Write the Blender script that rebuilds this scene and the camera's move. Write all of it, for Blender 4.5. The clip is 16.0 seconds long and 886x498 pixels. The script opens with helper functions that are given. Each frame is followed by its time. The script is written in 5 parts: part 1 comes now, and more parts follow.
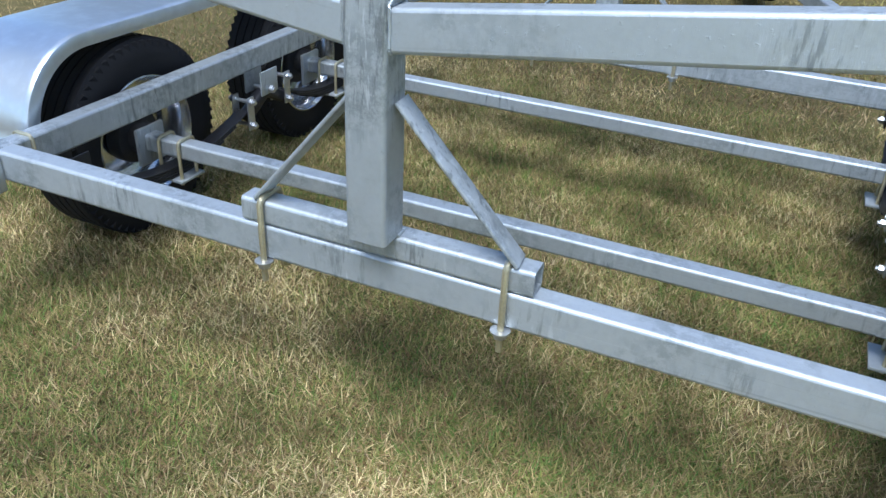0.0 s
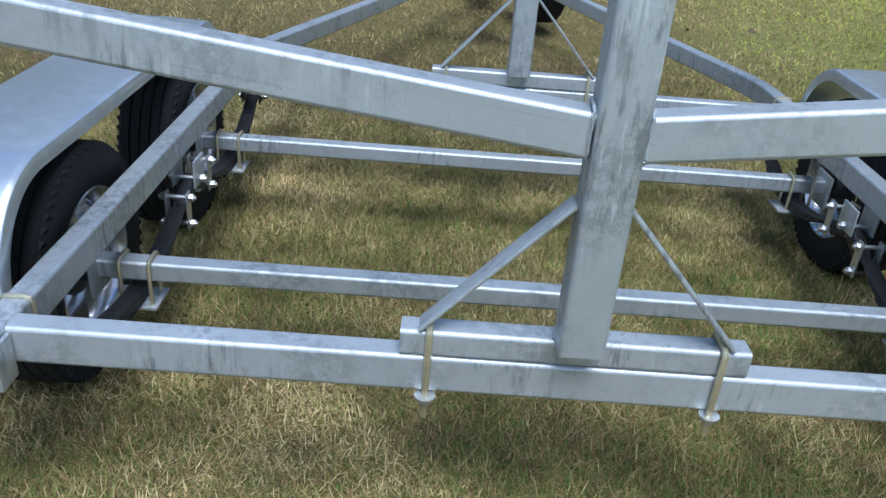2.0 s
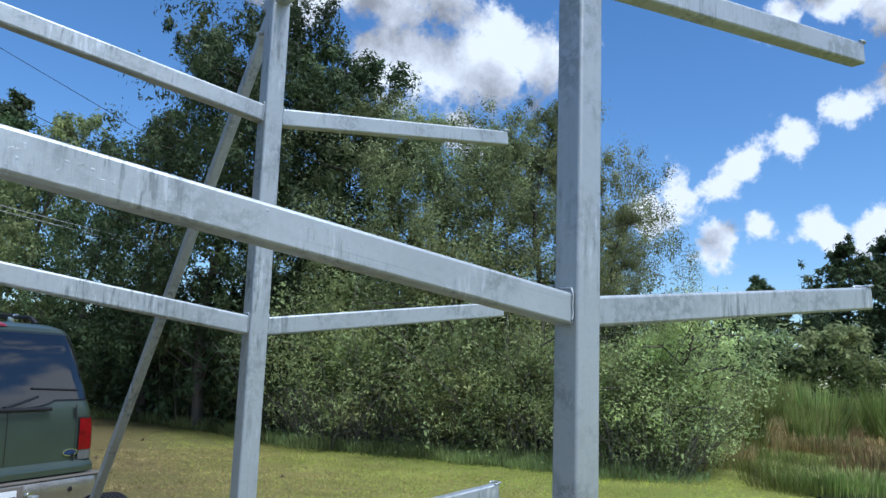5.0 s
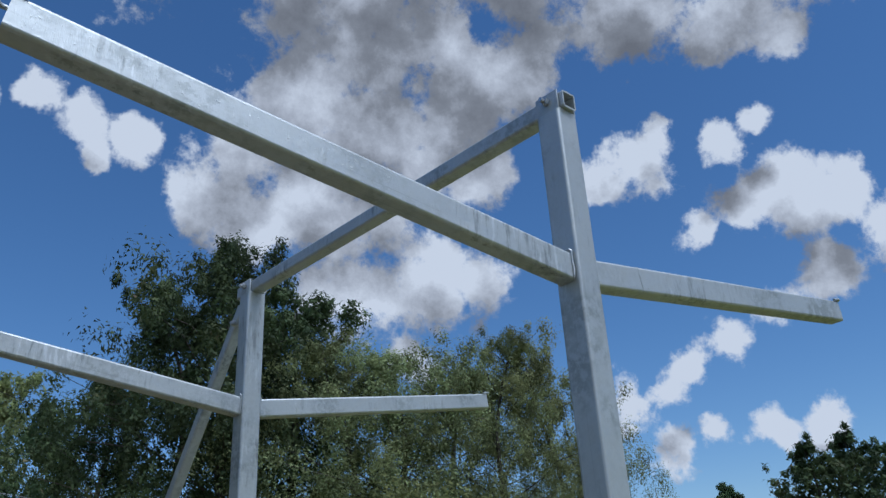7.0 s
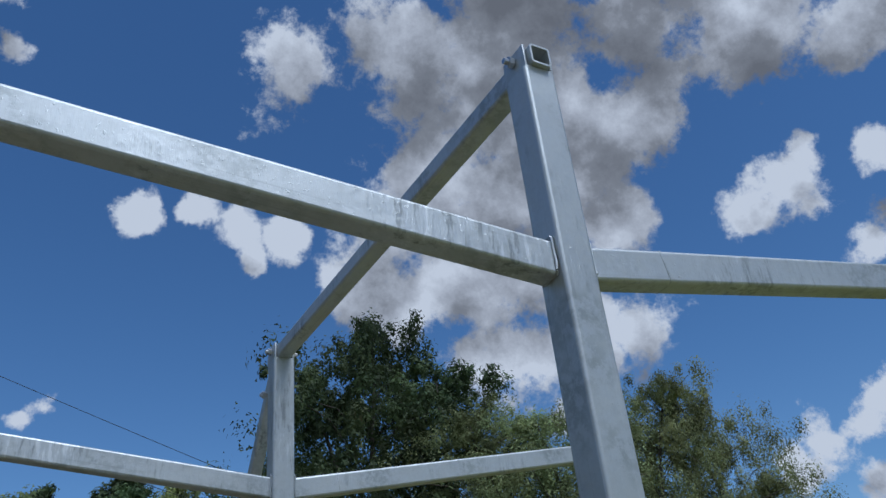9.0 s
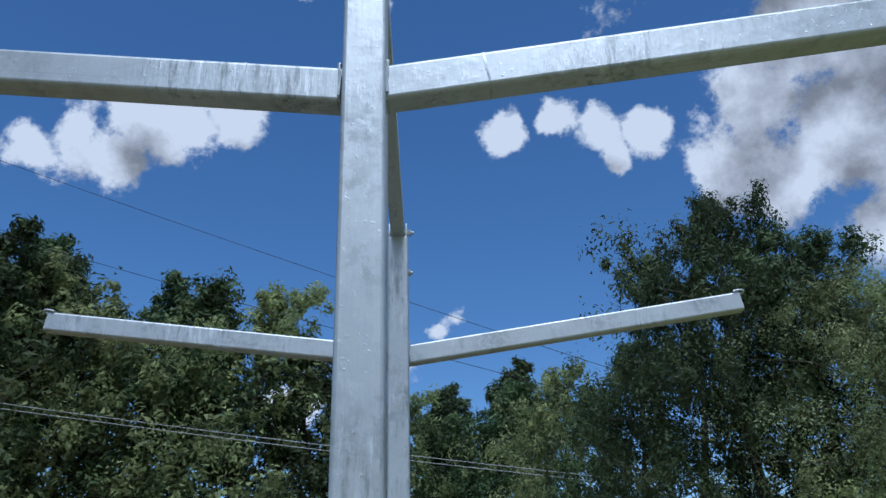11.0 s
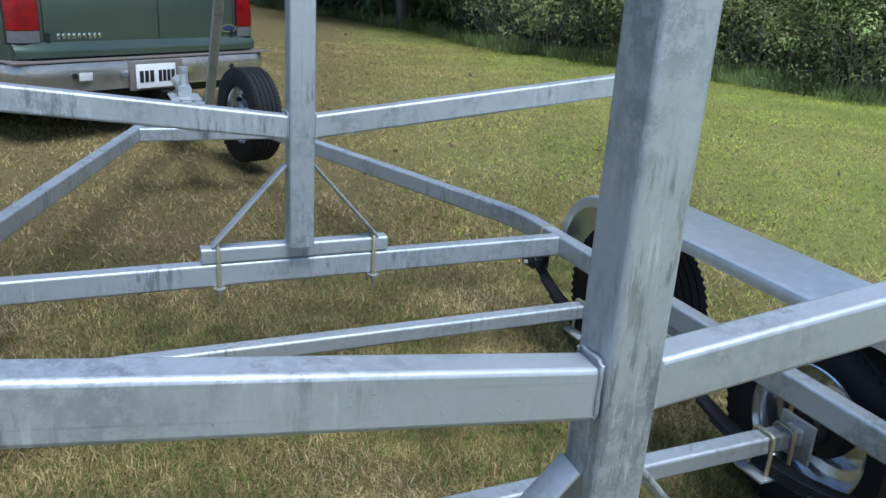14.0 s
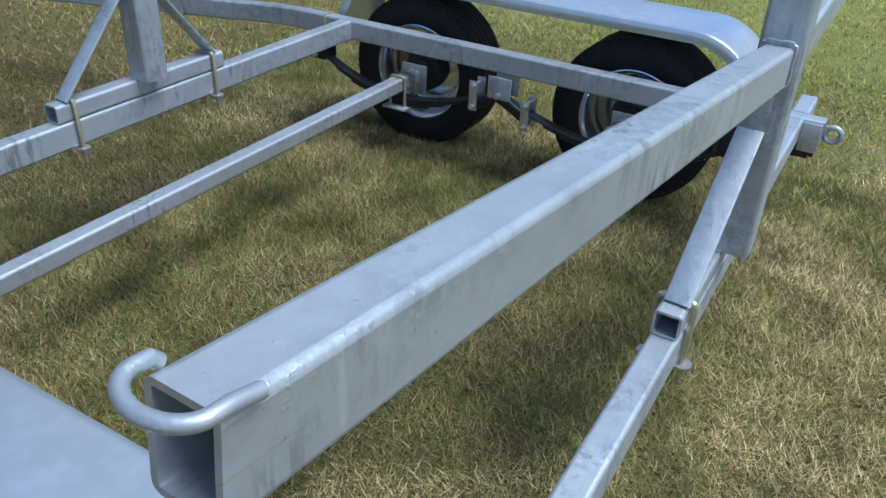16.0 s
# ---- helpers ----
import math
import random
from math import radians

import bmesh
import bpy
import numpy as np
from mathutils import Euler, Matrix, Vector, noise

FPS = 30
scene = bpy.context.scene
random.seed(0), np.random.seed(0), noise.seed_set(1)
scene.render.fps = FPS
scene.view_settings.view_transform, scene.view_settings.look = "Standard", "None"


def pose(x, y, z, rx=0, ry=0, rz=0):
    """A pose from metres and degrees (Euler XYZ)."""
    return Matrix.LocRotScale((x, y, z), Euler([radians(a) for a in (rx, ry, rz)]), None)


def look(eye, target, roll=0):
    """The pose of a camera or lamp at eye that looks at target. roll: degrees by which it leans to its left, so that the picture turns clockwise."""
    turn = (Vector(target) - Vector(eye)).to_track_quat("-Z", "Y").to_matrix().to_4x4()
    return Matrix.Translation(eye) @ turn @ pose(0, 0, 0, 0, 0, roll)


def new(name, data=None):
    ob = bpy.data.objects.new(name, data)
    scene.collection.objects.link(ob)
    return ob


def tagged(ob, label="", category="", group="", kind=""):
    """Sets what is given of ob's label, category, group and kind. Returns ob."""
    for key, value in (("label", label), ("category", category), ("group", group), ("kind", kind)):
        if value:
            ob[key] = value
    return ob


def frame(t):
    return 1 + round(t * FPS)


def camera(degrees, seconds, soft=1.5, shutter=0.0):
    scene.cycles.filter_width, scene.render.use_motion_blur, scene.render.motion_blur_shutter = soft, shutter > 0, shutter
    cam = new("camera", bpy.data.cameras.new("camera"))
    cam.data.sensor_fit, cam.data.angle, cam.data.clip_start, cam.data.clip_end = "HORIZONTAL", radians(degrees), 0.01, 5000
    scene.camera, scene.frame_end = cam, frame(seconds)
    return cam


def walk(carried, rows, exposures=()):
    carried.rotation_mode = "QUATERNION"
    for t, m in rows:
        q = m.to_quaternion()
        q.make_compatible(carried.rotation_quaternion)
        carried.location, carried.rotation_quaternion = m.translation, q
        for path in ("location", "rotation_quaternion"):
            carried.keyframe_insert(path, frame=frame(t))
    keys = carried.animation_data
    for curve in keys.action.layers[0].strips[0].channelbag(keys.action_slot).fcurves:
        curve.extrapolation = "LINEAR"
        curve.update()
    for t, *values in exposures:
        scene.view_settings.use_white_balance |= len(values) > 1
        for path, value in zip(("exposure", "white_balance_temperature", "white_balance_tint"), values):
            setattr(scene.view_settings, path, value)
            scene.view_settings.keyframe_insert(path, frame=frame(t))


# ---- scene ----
cam = camera(58.2, 16.0)

PATH = [
    (0, (0.61, -1.149, 1.259), (-0.066, 0.439, 0.249), 2.8),
    (0.5, (0.412, -1.161, 1.279), (-0.155, 0.462, 0.258), 1.6),
    (1, (0.179, -1.246, 1.289), (-0.185, 0.459, 0.309), 2.5),
    (1.5, (-0.031, -1.229, 1.285), (-0.225, 0.52, 0.334), 3.5),
    (2, (-0.262, -1.161, 1.313), (-0.233, 0.603, 0.37), 4.6),
    (2.5, (-0.465, -1.186, 1.301), (-0.204, 0.595, 0.431), 4.5),
    (3, (-0.676, -1.218, 1.335), (-0.207, 0.573, 0.58), 4.1),
    (3.5, (-0.877, -1.173, 1.399), (-0.184, 0.621, 0.853), 3.8),
    (4, (-1.046, -1.163, 1.498), (-0.106, 0.582, 1.227), 2.9),
    (4.5, (-1.272, -1.198, 1.573), (-0.115, 0.433, 1.609), 2.8),
    (5, (-1.399, -1.277, 1.638), (-0.164, 0.266, 1.941), 2.1),
    (7.5, (-1.495, -1.147, 1.887), (-0.276, 0.167, 2.775), -4.1),
    (8, (-1.382, -1.145, 1.868), (-0.254, 0.223, 2.791), -5.5),
    (8.5, (-1.206, -1.097, 1.885), (-0.15, 0.305, 2.835), -6.8),
    (8.8, (-1.012, -1.054, 1.925), (-0.017, 0.391, 2.893), -7.1),
    (9, (-0.88, -1.041, 1.935), (0.020, 0.431, 2.934), -6.3),
    (9.2, (-0.707, -1.107, 1.91), (0.018, 0.441, 2.947), -5.1),
    (11.5, (0.124, -1.217, 1.765), (0.164, 0.677, 2.406), -1.5),
    (12, (0.096, -1.218, 1.725), (0.236, 0.744, 2.09), -1.4),
    (12.5, (-0.117, -1.164, 1.634), (0.223, 0.805, 1.737), -0.1),
    (13, (-0.301, -1.105, 1.572), (0.241, 0.815, 1.419), 0.8),
    (13.5, (-0.39, -0.924, 1.481), (0.276, 0.918, 1.076), 2.4),
    (14, (-0.584, -0.761, 1.403), (0.2, 0.957, 0.744), 3.8),
    (14.5, (-0.898, -0.653, 1.354), (0.066, 0.892, 0.528), 4.8),
    (15, (-1.104, -0.496, 1.353), (0.047, 0.86, 0.437), 4.6),
    (15.5, (-1.289, -0.331, 1.359), (0.034, 0.794, 0.367), 3.6),
    (16, (-1.497, -0.213, 1.35), (-0.009, 0.627, 0.311), 2.6),
]
EXPOSURES = [(0.0, 0.24, 5400, 10), (1.0, 0.16, 5350, 10), (2.0, 0.06, 5350, 10), (3.5, 0.08, 5350, 10), (4.2, 0.26, 5500, 10), (5.0, -0.08, 5400, 10), (7.0, -0.66, 5400, 10), (9.3, -0.80, 5400, 10),
             (11.3, -0.42, 5200, 10), (12.2, 0.24, 5350, 10), (13.2, 0.34, 5550, 10), (14.3, -0.06, 5300, 10), (16.0, -0.06, 5300, 10)]
walk(cam, [(t, look(eye, target, roll)) for t, eye, target, roll in PATH], EXPOSURES)

# ---- world, sun, exposure ----
SUN_EL, SUN_AZ = 63, 174          # degrees; azimuth clockwise from +y
SKY_STRENGTH, CLOUD_STRENGTH = 0.145, 1.0
world = bpy.data.worlds.new("world")
scene.world = world
world.use_nodes = True


def cloud_group():
    """Cloud thickness for a direction: puffs at set bearings, frayed by noise."""
    g = bpy.data.node_groups.new("cloud_field", "ShaderNodeTree")
    g.interface.new_socket("Direction", in_out="INPUT", socket_type="NodeSocketVector")
    g.interface.new_socket("Thickness", in_out="OUTPUT", socket_type="NodeSocketFloat")
    g.interface.new_socket("Body", in_out="OUTPUT", socket_type="NodeSocketFloat")
    nodes, links = g.nodes, g.links
    gi, go = nodes.new("NodeGroupInput"), nodes.new("NodeGroupOutput")

    def math_node(op, a=None, b=None, c=None):
        n = nodes.new("ShaderNodeMath")
        n.operation = op
        for i, v in enumerate((a, b, c)):
            if v is None:
                continue
            if isinstance(v, (int, float)):
                n.inputs[i].default_value = v
            else:
                links.new(v, n.inputs[i])
        return n.outputs[0]

    def tex(scale, detail, rough):
        n = nodes.new("ShaderNodeTexNoise")
        n.inputs["Scale"].default_value, n.inputs["Detail"].default_value, n.inputs["Roughness"].default_value = scale, detail, rough
        links.new(gi.outputs[0], n.inputs["Vector"])
        return n

    wn = tex(8.0, 7, 0.55)
    off = nodes.new("ShaderNodeVectorMath")
    off.operation = "SUBTRACT"
    off.inputs[1].default_value = (0.5, 0.5, 0.5)
    links.new(wn.outputs["Color"], off.inputs[0])
    sc = nodes.new("ShaderNodeVectorMath")
    sc.operation = "SCALE"
    sc.inputs["Scale"].default_value = 0.085
    links.new(off.outputs[0], sc.inputs[0])
    wp = nodes.new("ShaderNodeVectorMath")
    links.new(gi.outputs[0], wp.inputs[0])
    links.new(sc.outputs[0], wp.inputs[1])
    last = None
    for az, el, r in CLOUDS:
        a, e = radians(az), radians(el)
        d = nodes.new("ShaderNodeVectorMath")
        d.operation = "DISTANCE"
        d.inputs[1].default_value = (math.sin(a) * math.cos(e), math.cos(a) * math.cos(e), math.sin(e))
        links.new(wp.outputs[0], d.inputs[0])
        v = math_node("MULTIPLY_ADD", d.outputs["Value"], -1 / (radians(r) * 1.06), 1.0)
        last = v if last is None else math_node("SMOOTH_MAX", last, v, 0.35)
    # broken cloud over the rest of the dome, behind and overhead
    gen = tex(2.6, 3, 0.5)
    sep = nodes.new("ShaderNodeSeparateXYZ")
    links.new(gi.outputs[0], sep.inputs[0])
    back = nodes.new("ShaderNodeMapRange")
    back.inputs["From Min"].default_value, back.inputs["From Max"].default_value = 0.30, -0.10
    links.new(sep.outputs["Y"], back.inputs["Value"])
    up = nodes.new("ShaderNodeMapRange")
    up.inputs["From Min"].default_value, up.inputs["From Max"].default_value = 0.74, 0.86
    links.new(sep.outputs["Z"], up.inputs["Value"])
    where = math_node("MAXIMUM", back.outputs[0], up.outputs[0])
    gv = math_node("MULTIPLY_ADD", gen.outputs["Fac"], 4.0, -1.85)
    rest = math_node("SUBTRACT", gv, math_node("MULTIPLY_ADD", where, -3.0, 3.0))
    last = math_node("MAXIMUM", last, rest)
    last = math_node("MAXIMUM", math_node("MINIMUM", last, 1.0), -1.0)
    fray = tex(10, 15, 0.66)
    edge = math_node("ADD", last, math_node("MULTIPLY_ADD", fray.outputs["Fac"], 3.2, -1.60))
    links.new(edge, go.inputs[0])
    # deep cloud is grey, and greyer where its base hangs overhead
    puff = tex(9, 9, 0.52)
    over = nodes.new("ShaderNodeMapRange")
    over.inputs["From Min"].default_value, over.inputs["From Max"].default_value, over.inputs["To Max"].default_value = 0.54, 0.68, 0.30
    links.new(sep.outputs["Z"], over.inputs["Value"])
    body = math_node("MULTIPLY_ADD", puff.outputs["Fac"], 1.8, -0.96)
    body = math_node("ADD", math_node("MULTIPLY_ADD", edge, 0.62, body), math_node("MULTIPLY_ADD", last, 0.22, over.outputs[0]))
    links.new(body, go.inputs[1])
    return g


def sky_nodes(nt):
    nodes, links = nt.nodes, nt.links
    nodes.clear()
    out = nodes.new("ShaderNodeOutputWorld")
    sky = nodes.new("ShaderNodeTexSky")
    sky.sky_type, sky.sun_disc = "NISHITA", False
    sky.sun_elevation, sky.sun_rotation = radians(SUN_EL), radians(SUN_AZ)
    sky.dust_density, sky.ozone_density, sky.air_density = 0.3, 3.0, 1.0
    bg = nodes.new("ShaderNodeBackground")
    bg.inputs["Strength"].default_value = SKY_STRENGTH
    hs = nodes.new("ShaderNodeHueSaturation")
    hs.inputs["Saturation"].default_value = 1.14
    links.new(sky.outputs[0], hs.inputs["Color"])
    links.new(hs.outputs[0], bg.inputs["Color"])
    tc = nodes.new("ShaderNodeTexCoord")
    field = cloud_group()
    here, lit = nodes.new("ShaderNodeGroup"), nodes.new("ShaderNodeGroup")
    here.node_tree = lit.node_tree = field
    links.new(tc.outputs["Generated"], here.inputs[0])
    sunward = nodes.new("ShaderNodeVectorMath")
    sunward.inputs[1].default_value = (-0.01, -0.02, 0.06)
    links.new(tc.outputs["Generated"], sunward.inputs[0])
    links.new(sunward.outputs[0], lit.inputs[0])
    mask = nodes.new("ShaderNodeMapRange")
    mask.interpolation_type = "SMOOTHSTEP"
    mask.inputs["From Min"].default_value, mask.inputs["From Max"].default_value = -0.02, 0.40
    links.new(here.outputs[0], mask.inputs["Value"])
    shade = nodes.new("ShaderNodeValToRGB")
    els = shade.color_ramp.elements
    els[0].position, els[0].color = 0.05, (1.0, 1.0, 1.0, 1)
    els[1].position, els[1].color = 1.0, (0.24, 0.24, 0.25, 1)
    for p, c in ((0.36, (0.66, 0.66, 0.675)), (0.66, (0.36, 0.36, 0.37))):
        e = els.new(p)
        e.color = (*c, 1)
    mr = nodes.new("ShaderNodeMapRange")
    mr.inputs["From Min"].default_value, mr.inputs["From Max"].default_value = -0.10, 1.10
    links.new(lit.outputs[1], mr.inputs["Value"])
    links.new(mr.outputs[0], shade.inputs[0])
    cb = nodes.new("ShaderNodeBackground")
    cb.inputs["Strength"].default_value = CLOUD_STRENGTH
    links.new(shade.outputs[0], cb.inputs["Color"])
    mix = nodes.new("ShaderNodeMixShader")
    links.new(mask.outputs[0], mix.inputs[0])
    links.new(bg.outputs[0], mix.inputs[1])
    links.new(cb.outputs[0], mix.inputs[2])
    links.new(mix.outputs[0], out.inputs["Surface"])


# bearing clockwise from the trailer's heading, height above the horizon, radius; degrees
CLOUDS = (
    (20, 42.8, 3.7), (30, 44.4, 5.2), (40, 44.8, 6.0), (51, 43.2, 6.0), (60, 40, 4.4), (68, 37.8, 3.3), (72, 34.8, 1.9), (38, 37.8, 5.2), (44, 39.2, 4.6), (31, 35.6, 4.3),
    (38, 33.4, 5.4), (45, 34.4, 4.6), (49, 36.9, 3.9), (47, 30.7, 3.5), (26, 31.5, 3.6), (24, 28, 3.2), (28, 26.4, 3.5), (33, 28.8, 4.2), (38, 28.4, 4.1), (33, 21.8, 3.1),
    (37, 21.4, 3.7), (41, 21.9, 3.9), (46, 22.2, 3.2), (40, 17.3, 1.9), (58, 29.9, 2.5), (60, 31.1, 1.7), (55, 27.8, 1.9), (65, 29.8, 1.8), (68, 30.3, 1.3), (69, 24.1, 2.6), (66, 24.2, 2.5), (62, 23.2, 1.8))
CLOUDS += (
    (72, 24, 2.3), (70, 19.3, 2.3), (66, 17.3, 1.8), (63, 15.6, 1.8), (60, 14.4, 1.3), (56, 12.6, 2.3), (58.3, 12.9, 1.6), (53.6, 12, 1.7), (58, 9.4, 1.9), (61, 10.1, 1.6),
    (64.3, 10.3, 1.5), (67.5, 10.5, 1.5), (7, 33.2, 1.6), (12, 33.7, 1.5), (15, 32.4, 1.8), (19, 31.7, 1.6), (16, 30.3, 1.0), (-30, 28.7, 1.7), (-27, 30, 2.5), (-24, 28.9, 2.2))
CLOUDS += ((-19, 31.9, 2.6), (-15, 33.1, 2.1), (-22, 33.2, 2.5), (-1, 15.6, 1.5), (2.5, 19.7, 1.1), (-10, 43, 1.8), (-6, 45, 1.9), (-4, 41.5, 1.1), (54, 49, 7.1), (68, 46, 4.8), (40, 50, 6.6), (76, 38, 3.5), (-9.5, 13, 2.2), (76, 21, 2.8), (1.5, 18.8, 1.1))


sky_nodes(world.node_tree)
sun = new("sun", bpy.data.lights.new("sun", "SUN"))
sun.data.energy, sun.data.angle, sun.data.color = 4.3, radians(30), (1.0, 0.97, 0.93)
_el, _az = radians(SUN_EL), radians(SUN_AZ)
sun.matrix_world = look((0, 0, 0), (-math.sin(_az) * math.cos(_el), -math.cos(_az) * math.cos(_el), -math.sin(_el)))


# ---- materials ----
def material(name, color, rough=0.5, metal=0.0, dark=None, scale=6.0, mix=0.5, fine=60.0, bump=0.1, stretch=(1, 1, 1),
             light=None, rough_var=0.1, rand=0.0, coat=0.0, spec=0.5):
    """Two scales of variation: broad patches towards dark, fine grain towards light, with bump from the grain."""
    m = bpy.data.materials.new(name)
    m.use_nodes = True
    nt = m.node_tree
    n, l = nt.nodes, nt.links
    b = n["Principled BSDF"]
    b.inputs["Metallic"].default_value = metal
    b.inputs["Coat Weight"].default_value = coat
    b.inputs["Coat Roughness"].default_value = 0.06
    b.inputs["Specular IOR Level"].default_value = spec
    tc = n.new("ShaderNodeTexCoord")
    mp = n.new("ShaderNodeMapping")
    mp.inputs["Scale"].default_value = stretch
    geo = n.new("ShaderNodeNewGeometry")
    l.new(geo.outputs["Position"], mp.inputs["Vector"])
    big = n.new("ShaderNodeTexNoise")
    big.inputs["Scale"].default_value = scale
    big.inputs["Detail"].default_value = 5
    l.new(mp.outputs[0], big.inputs["Vector"])
    ramp = n.new("ShaderNodeMapRange")
    ramp.inputs["From Min"].default_value, ramp.inputs["From Max"].default_value = 0.38, 0.68
    l.new(big.outputs["Fac"], ramp.inputs["Value"])
    small = n.new("ShaderNodeTexNoise")
    small.inputs["Scale"].default_value = fine
    small.inputs["Detail"].default_value = 4
    l.new(geo.outputs["Position"], small.inputs["Vector"])
    mx = n.new("ShaderNodeMix")
    mx.data_type = "RGBA"
    mul = n.new("ShaderNodeMath")
    mul.operation = "MULTIPLY"
    mul.inputs[1].default_value = mix
    l.new(ramp.outputs[0], mul.inputs[0])
    l.new(mul.outputs[0], mx.inputs["Factor"])
    mx.inputs["A"].default_value = (*color, 1)
    mx.inputs["B"].default_value = (*(dark or [c * 0.6 for c in color]), 1)
    mx2 = n.new("ShaderNodeMix")
    mx2.data_type = "RGBA"
    r2 = n.new("ShaderNodeMapRange")
    r2.inputs["From Min"].default_value, r2.inputs["From Max"].default_value, r2.inputs["To Max"].default_value = 0.45, 0.75, 0.45
    l.new(small.outputs["Fac"], r2.inputs["Value"])
    l.new(r2.outputs[0], mx2.inputs["Factor"])
    l.new(mx.outputs["Result"], mx2.inputs["A"])
    mx2.inputs["B"].default_value = (*(light or [min(1, c * 1.25) for c in color]), 1)
    last = mx2.outputs["Result"]
    if rand:
        oi = n.new("ShaderNodeObjectInfo")
        hsv = n.new("ShaderNodeHueSaturation")
        rr = n.new("ShaderNodeMapRange")
        rr.inputs["To Min"].default_value, rr.inputs["To Max"].default_value = 1 - rand, 1 + rand
        l.new(oi.outputs["Random"], rr.inputs["Value"])
        l.new(rr.outputs[0], hsv.inputs["Value"])
        l.new(last, hsv.inputs["Color"])
        last = hsv.outputs[0]
    l.new(last, b.inputs["Base Color"])
    rv = n.new("ShaderNodeMapRange")
    rv.inputs["To Min"].default_value, rv.inputs["To Max"].default_value = rough - rough_var, rough + rough_var
    l.new(big.outputs["Fac"], rv.inputs["Value"])
    l.new(rv.outputs[0], b.inputs["Roughness"])
    if bump:
        bp = n.new("ShaderNodeBump")
        bp.inputs["Strength"].default_value = bump
        bp.inputs["Distance"].default_value = 0.01
        l.new(small.outputs["Fac"], bp.inputs["Height"])
        l.new(bp.outputs[0], b.inputs["Normal"])
    return m


def galvanized(name, base=(0.53, 0.565, 0.575), dark=(0.19, 0.21, 0.213), rough=0.44):
    """Hot-dip zinc: pale smooth coat, drifting dull patches with run marks, small spangle and pimples."""
    m = bpy.data.materials.new(name)
    m.use_nodes = True
    n, l = m.node_tree.nodes, m.node_tree.links
    b = n["Principled BSDF"]
    geo = n.new("ShaderNodeNewGeometry")
    oi = n.new("ShaderNodeObjectInfo")
    sh = n.new("ShaderNodeVectorMath")
    sh.operation = "MULTIPLY_ADD"
    sh.inputs[1].default_value = (1, 1, 1)
    cmb = n.new("ShaderNodeCombineXYZ")
    mulr = n.new("ShaderNodeMath")
    mulr.operation = "MULTIPLY"
    mulr.inputs[1].default_value = 37.0
    l.new(oi.outputs["Random"], mulr.inputs[0])
    l.new(mulr.outputs[0], cmb.inputs[0])
    l.new(mulr.outputs[0], cmb.inputs[2])
    l.new(geo.outputs["Position"], sh.inputs[0])
    l.new(cmb.outputs[0], sh.inputs[2])

    def noisy(scale, detail, stretch=None, rough_n=0.6):
        t = n.new("ShaderNodeTexNoise")
        t.inputs["Scale"].default_value, t.inputs["Detail"].default_value, t.inputs["Roughness"].default_value = scale, detail, rough_n
        if stretch:
            mp = n.new("ShaderNodeMapping")
            mp.inputs["Scale"].default_value = stretch
            l.new(sh.outputs[0], mp.inputs["Vector"])
            l.new(mp.outputs[0], t.inputs["Vector"])
        else:
            l.new(sh.outputs[0], t.inputs["Vector"])
        return t

    def ranged(src, a, b_, lo=0.0, hi=1.0):
        r = n.new("ShaderNodeMapRange")
        for k, v in (("From Min", a), ("From Max", b_), ("To Min", lo), ("To Max", hi)):
            r.inputs[k].default_value = v
        l.new(src, r.inputs["Value"])
        return r.outputs[0]

    def mixed(fac, a, b_):
        x = n.new("ShaderNodeMix")
        x.data_type = "RGBA"
        l.new(fac, x.inputs["Factor"])
        for k, v in (("A", a), ("B", b_)):
            if isinstance(v, tuple):
                x.inputs[k].default_value = (*v, 1)
            else:
                l.new(v, x.inputs[k])
        return x.outputs["Result"]

    def product(a, b_):
        p = n.new("ShaderNodeMath")
        p.operation = "MULTIPLY"
        l.new(a, p.inputs[0])
        l.new(b_, p.inputs[1])
        return p.outputs[0]

    drift = noisy(2.2, 3)
    big = noisy(5.0, 4, rough_n=0.55)
    rough_zinc = noisy(3.6, 5, rough_n=0.6)
    blot = noisy(38, 9, rough_n=0.75)
    mott = noisy(85, 6, rough_n=0.7)
    runs = noisy(58, 7, (1, 1, 0.16), 0.66)
    pim = noisy(120, 4)
    vor = n.new("ShaderNodeTexVoronoi")
    vor.inputs["Scale"].default_value = 75
    l.new(sh.outputs[0], vor.inputs["Vector"])
    sp = n.new("ShaderNodeSeparateColor")
    l.new(vor.outputs["Color"], sp.inputs[0])
    # drawn lines along the tube
    tc = n.new("ShaderNodeTexCoord")
    dm = n.new("ShaderNodeMapping")
    dm.inputs["Scale"].default_value = (0.8, 110, 1)
    l.new(tc.outputs["UV"], dm.inputs["Vector"])
    draw = n.new("ShaderNodeTexNoise")
    draw.inputs["Scale"].default_value, draw.inputs["Detail"].default_value = 1.0, 2
    l.new(dm.outputs[0], draw.inputs["Vector"])

    patch = ranged(rough_zinc.outputs["Fac"], 0.49, 0.62)
    dull = product(ranged(big.outputs["Fac"], 0.48, 0.62), ranged(blot.outputs["Fac"], 0.44, 0.55))
    streak = product(ranged(runs.outputs["Fac"], 0.53, 0.60), patch)
    fleck = product(ranged(runs.outputs["Fac"], 0.43, 0.37), patch)
    c = mixed(ranged(sp.outputs[0], 0, 1, 0, 0.08), base, tuple(x * 0.8 for x in base))
    c = mixed(ranged(drift.outputs["Fac"], 0.40, 0.66, 0, 0.30), c, tuple(x * 0.72 for x in base))
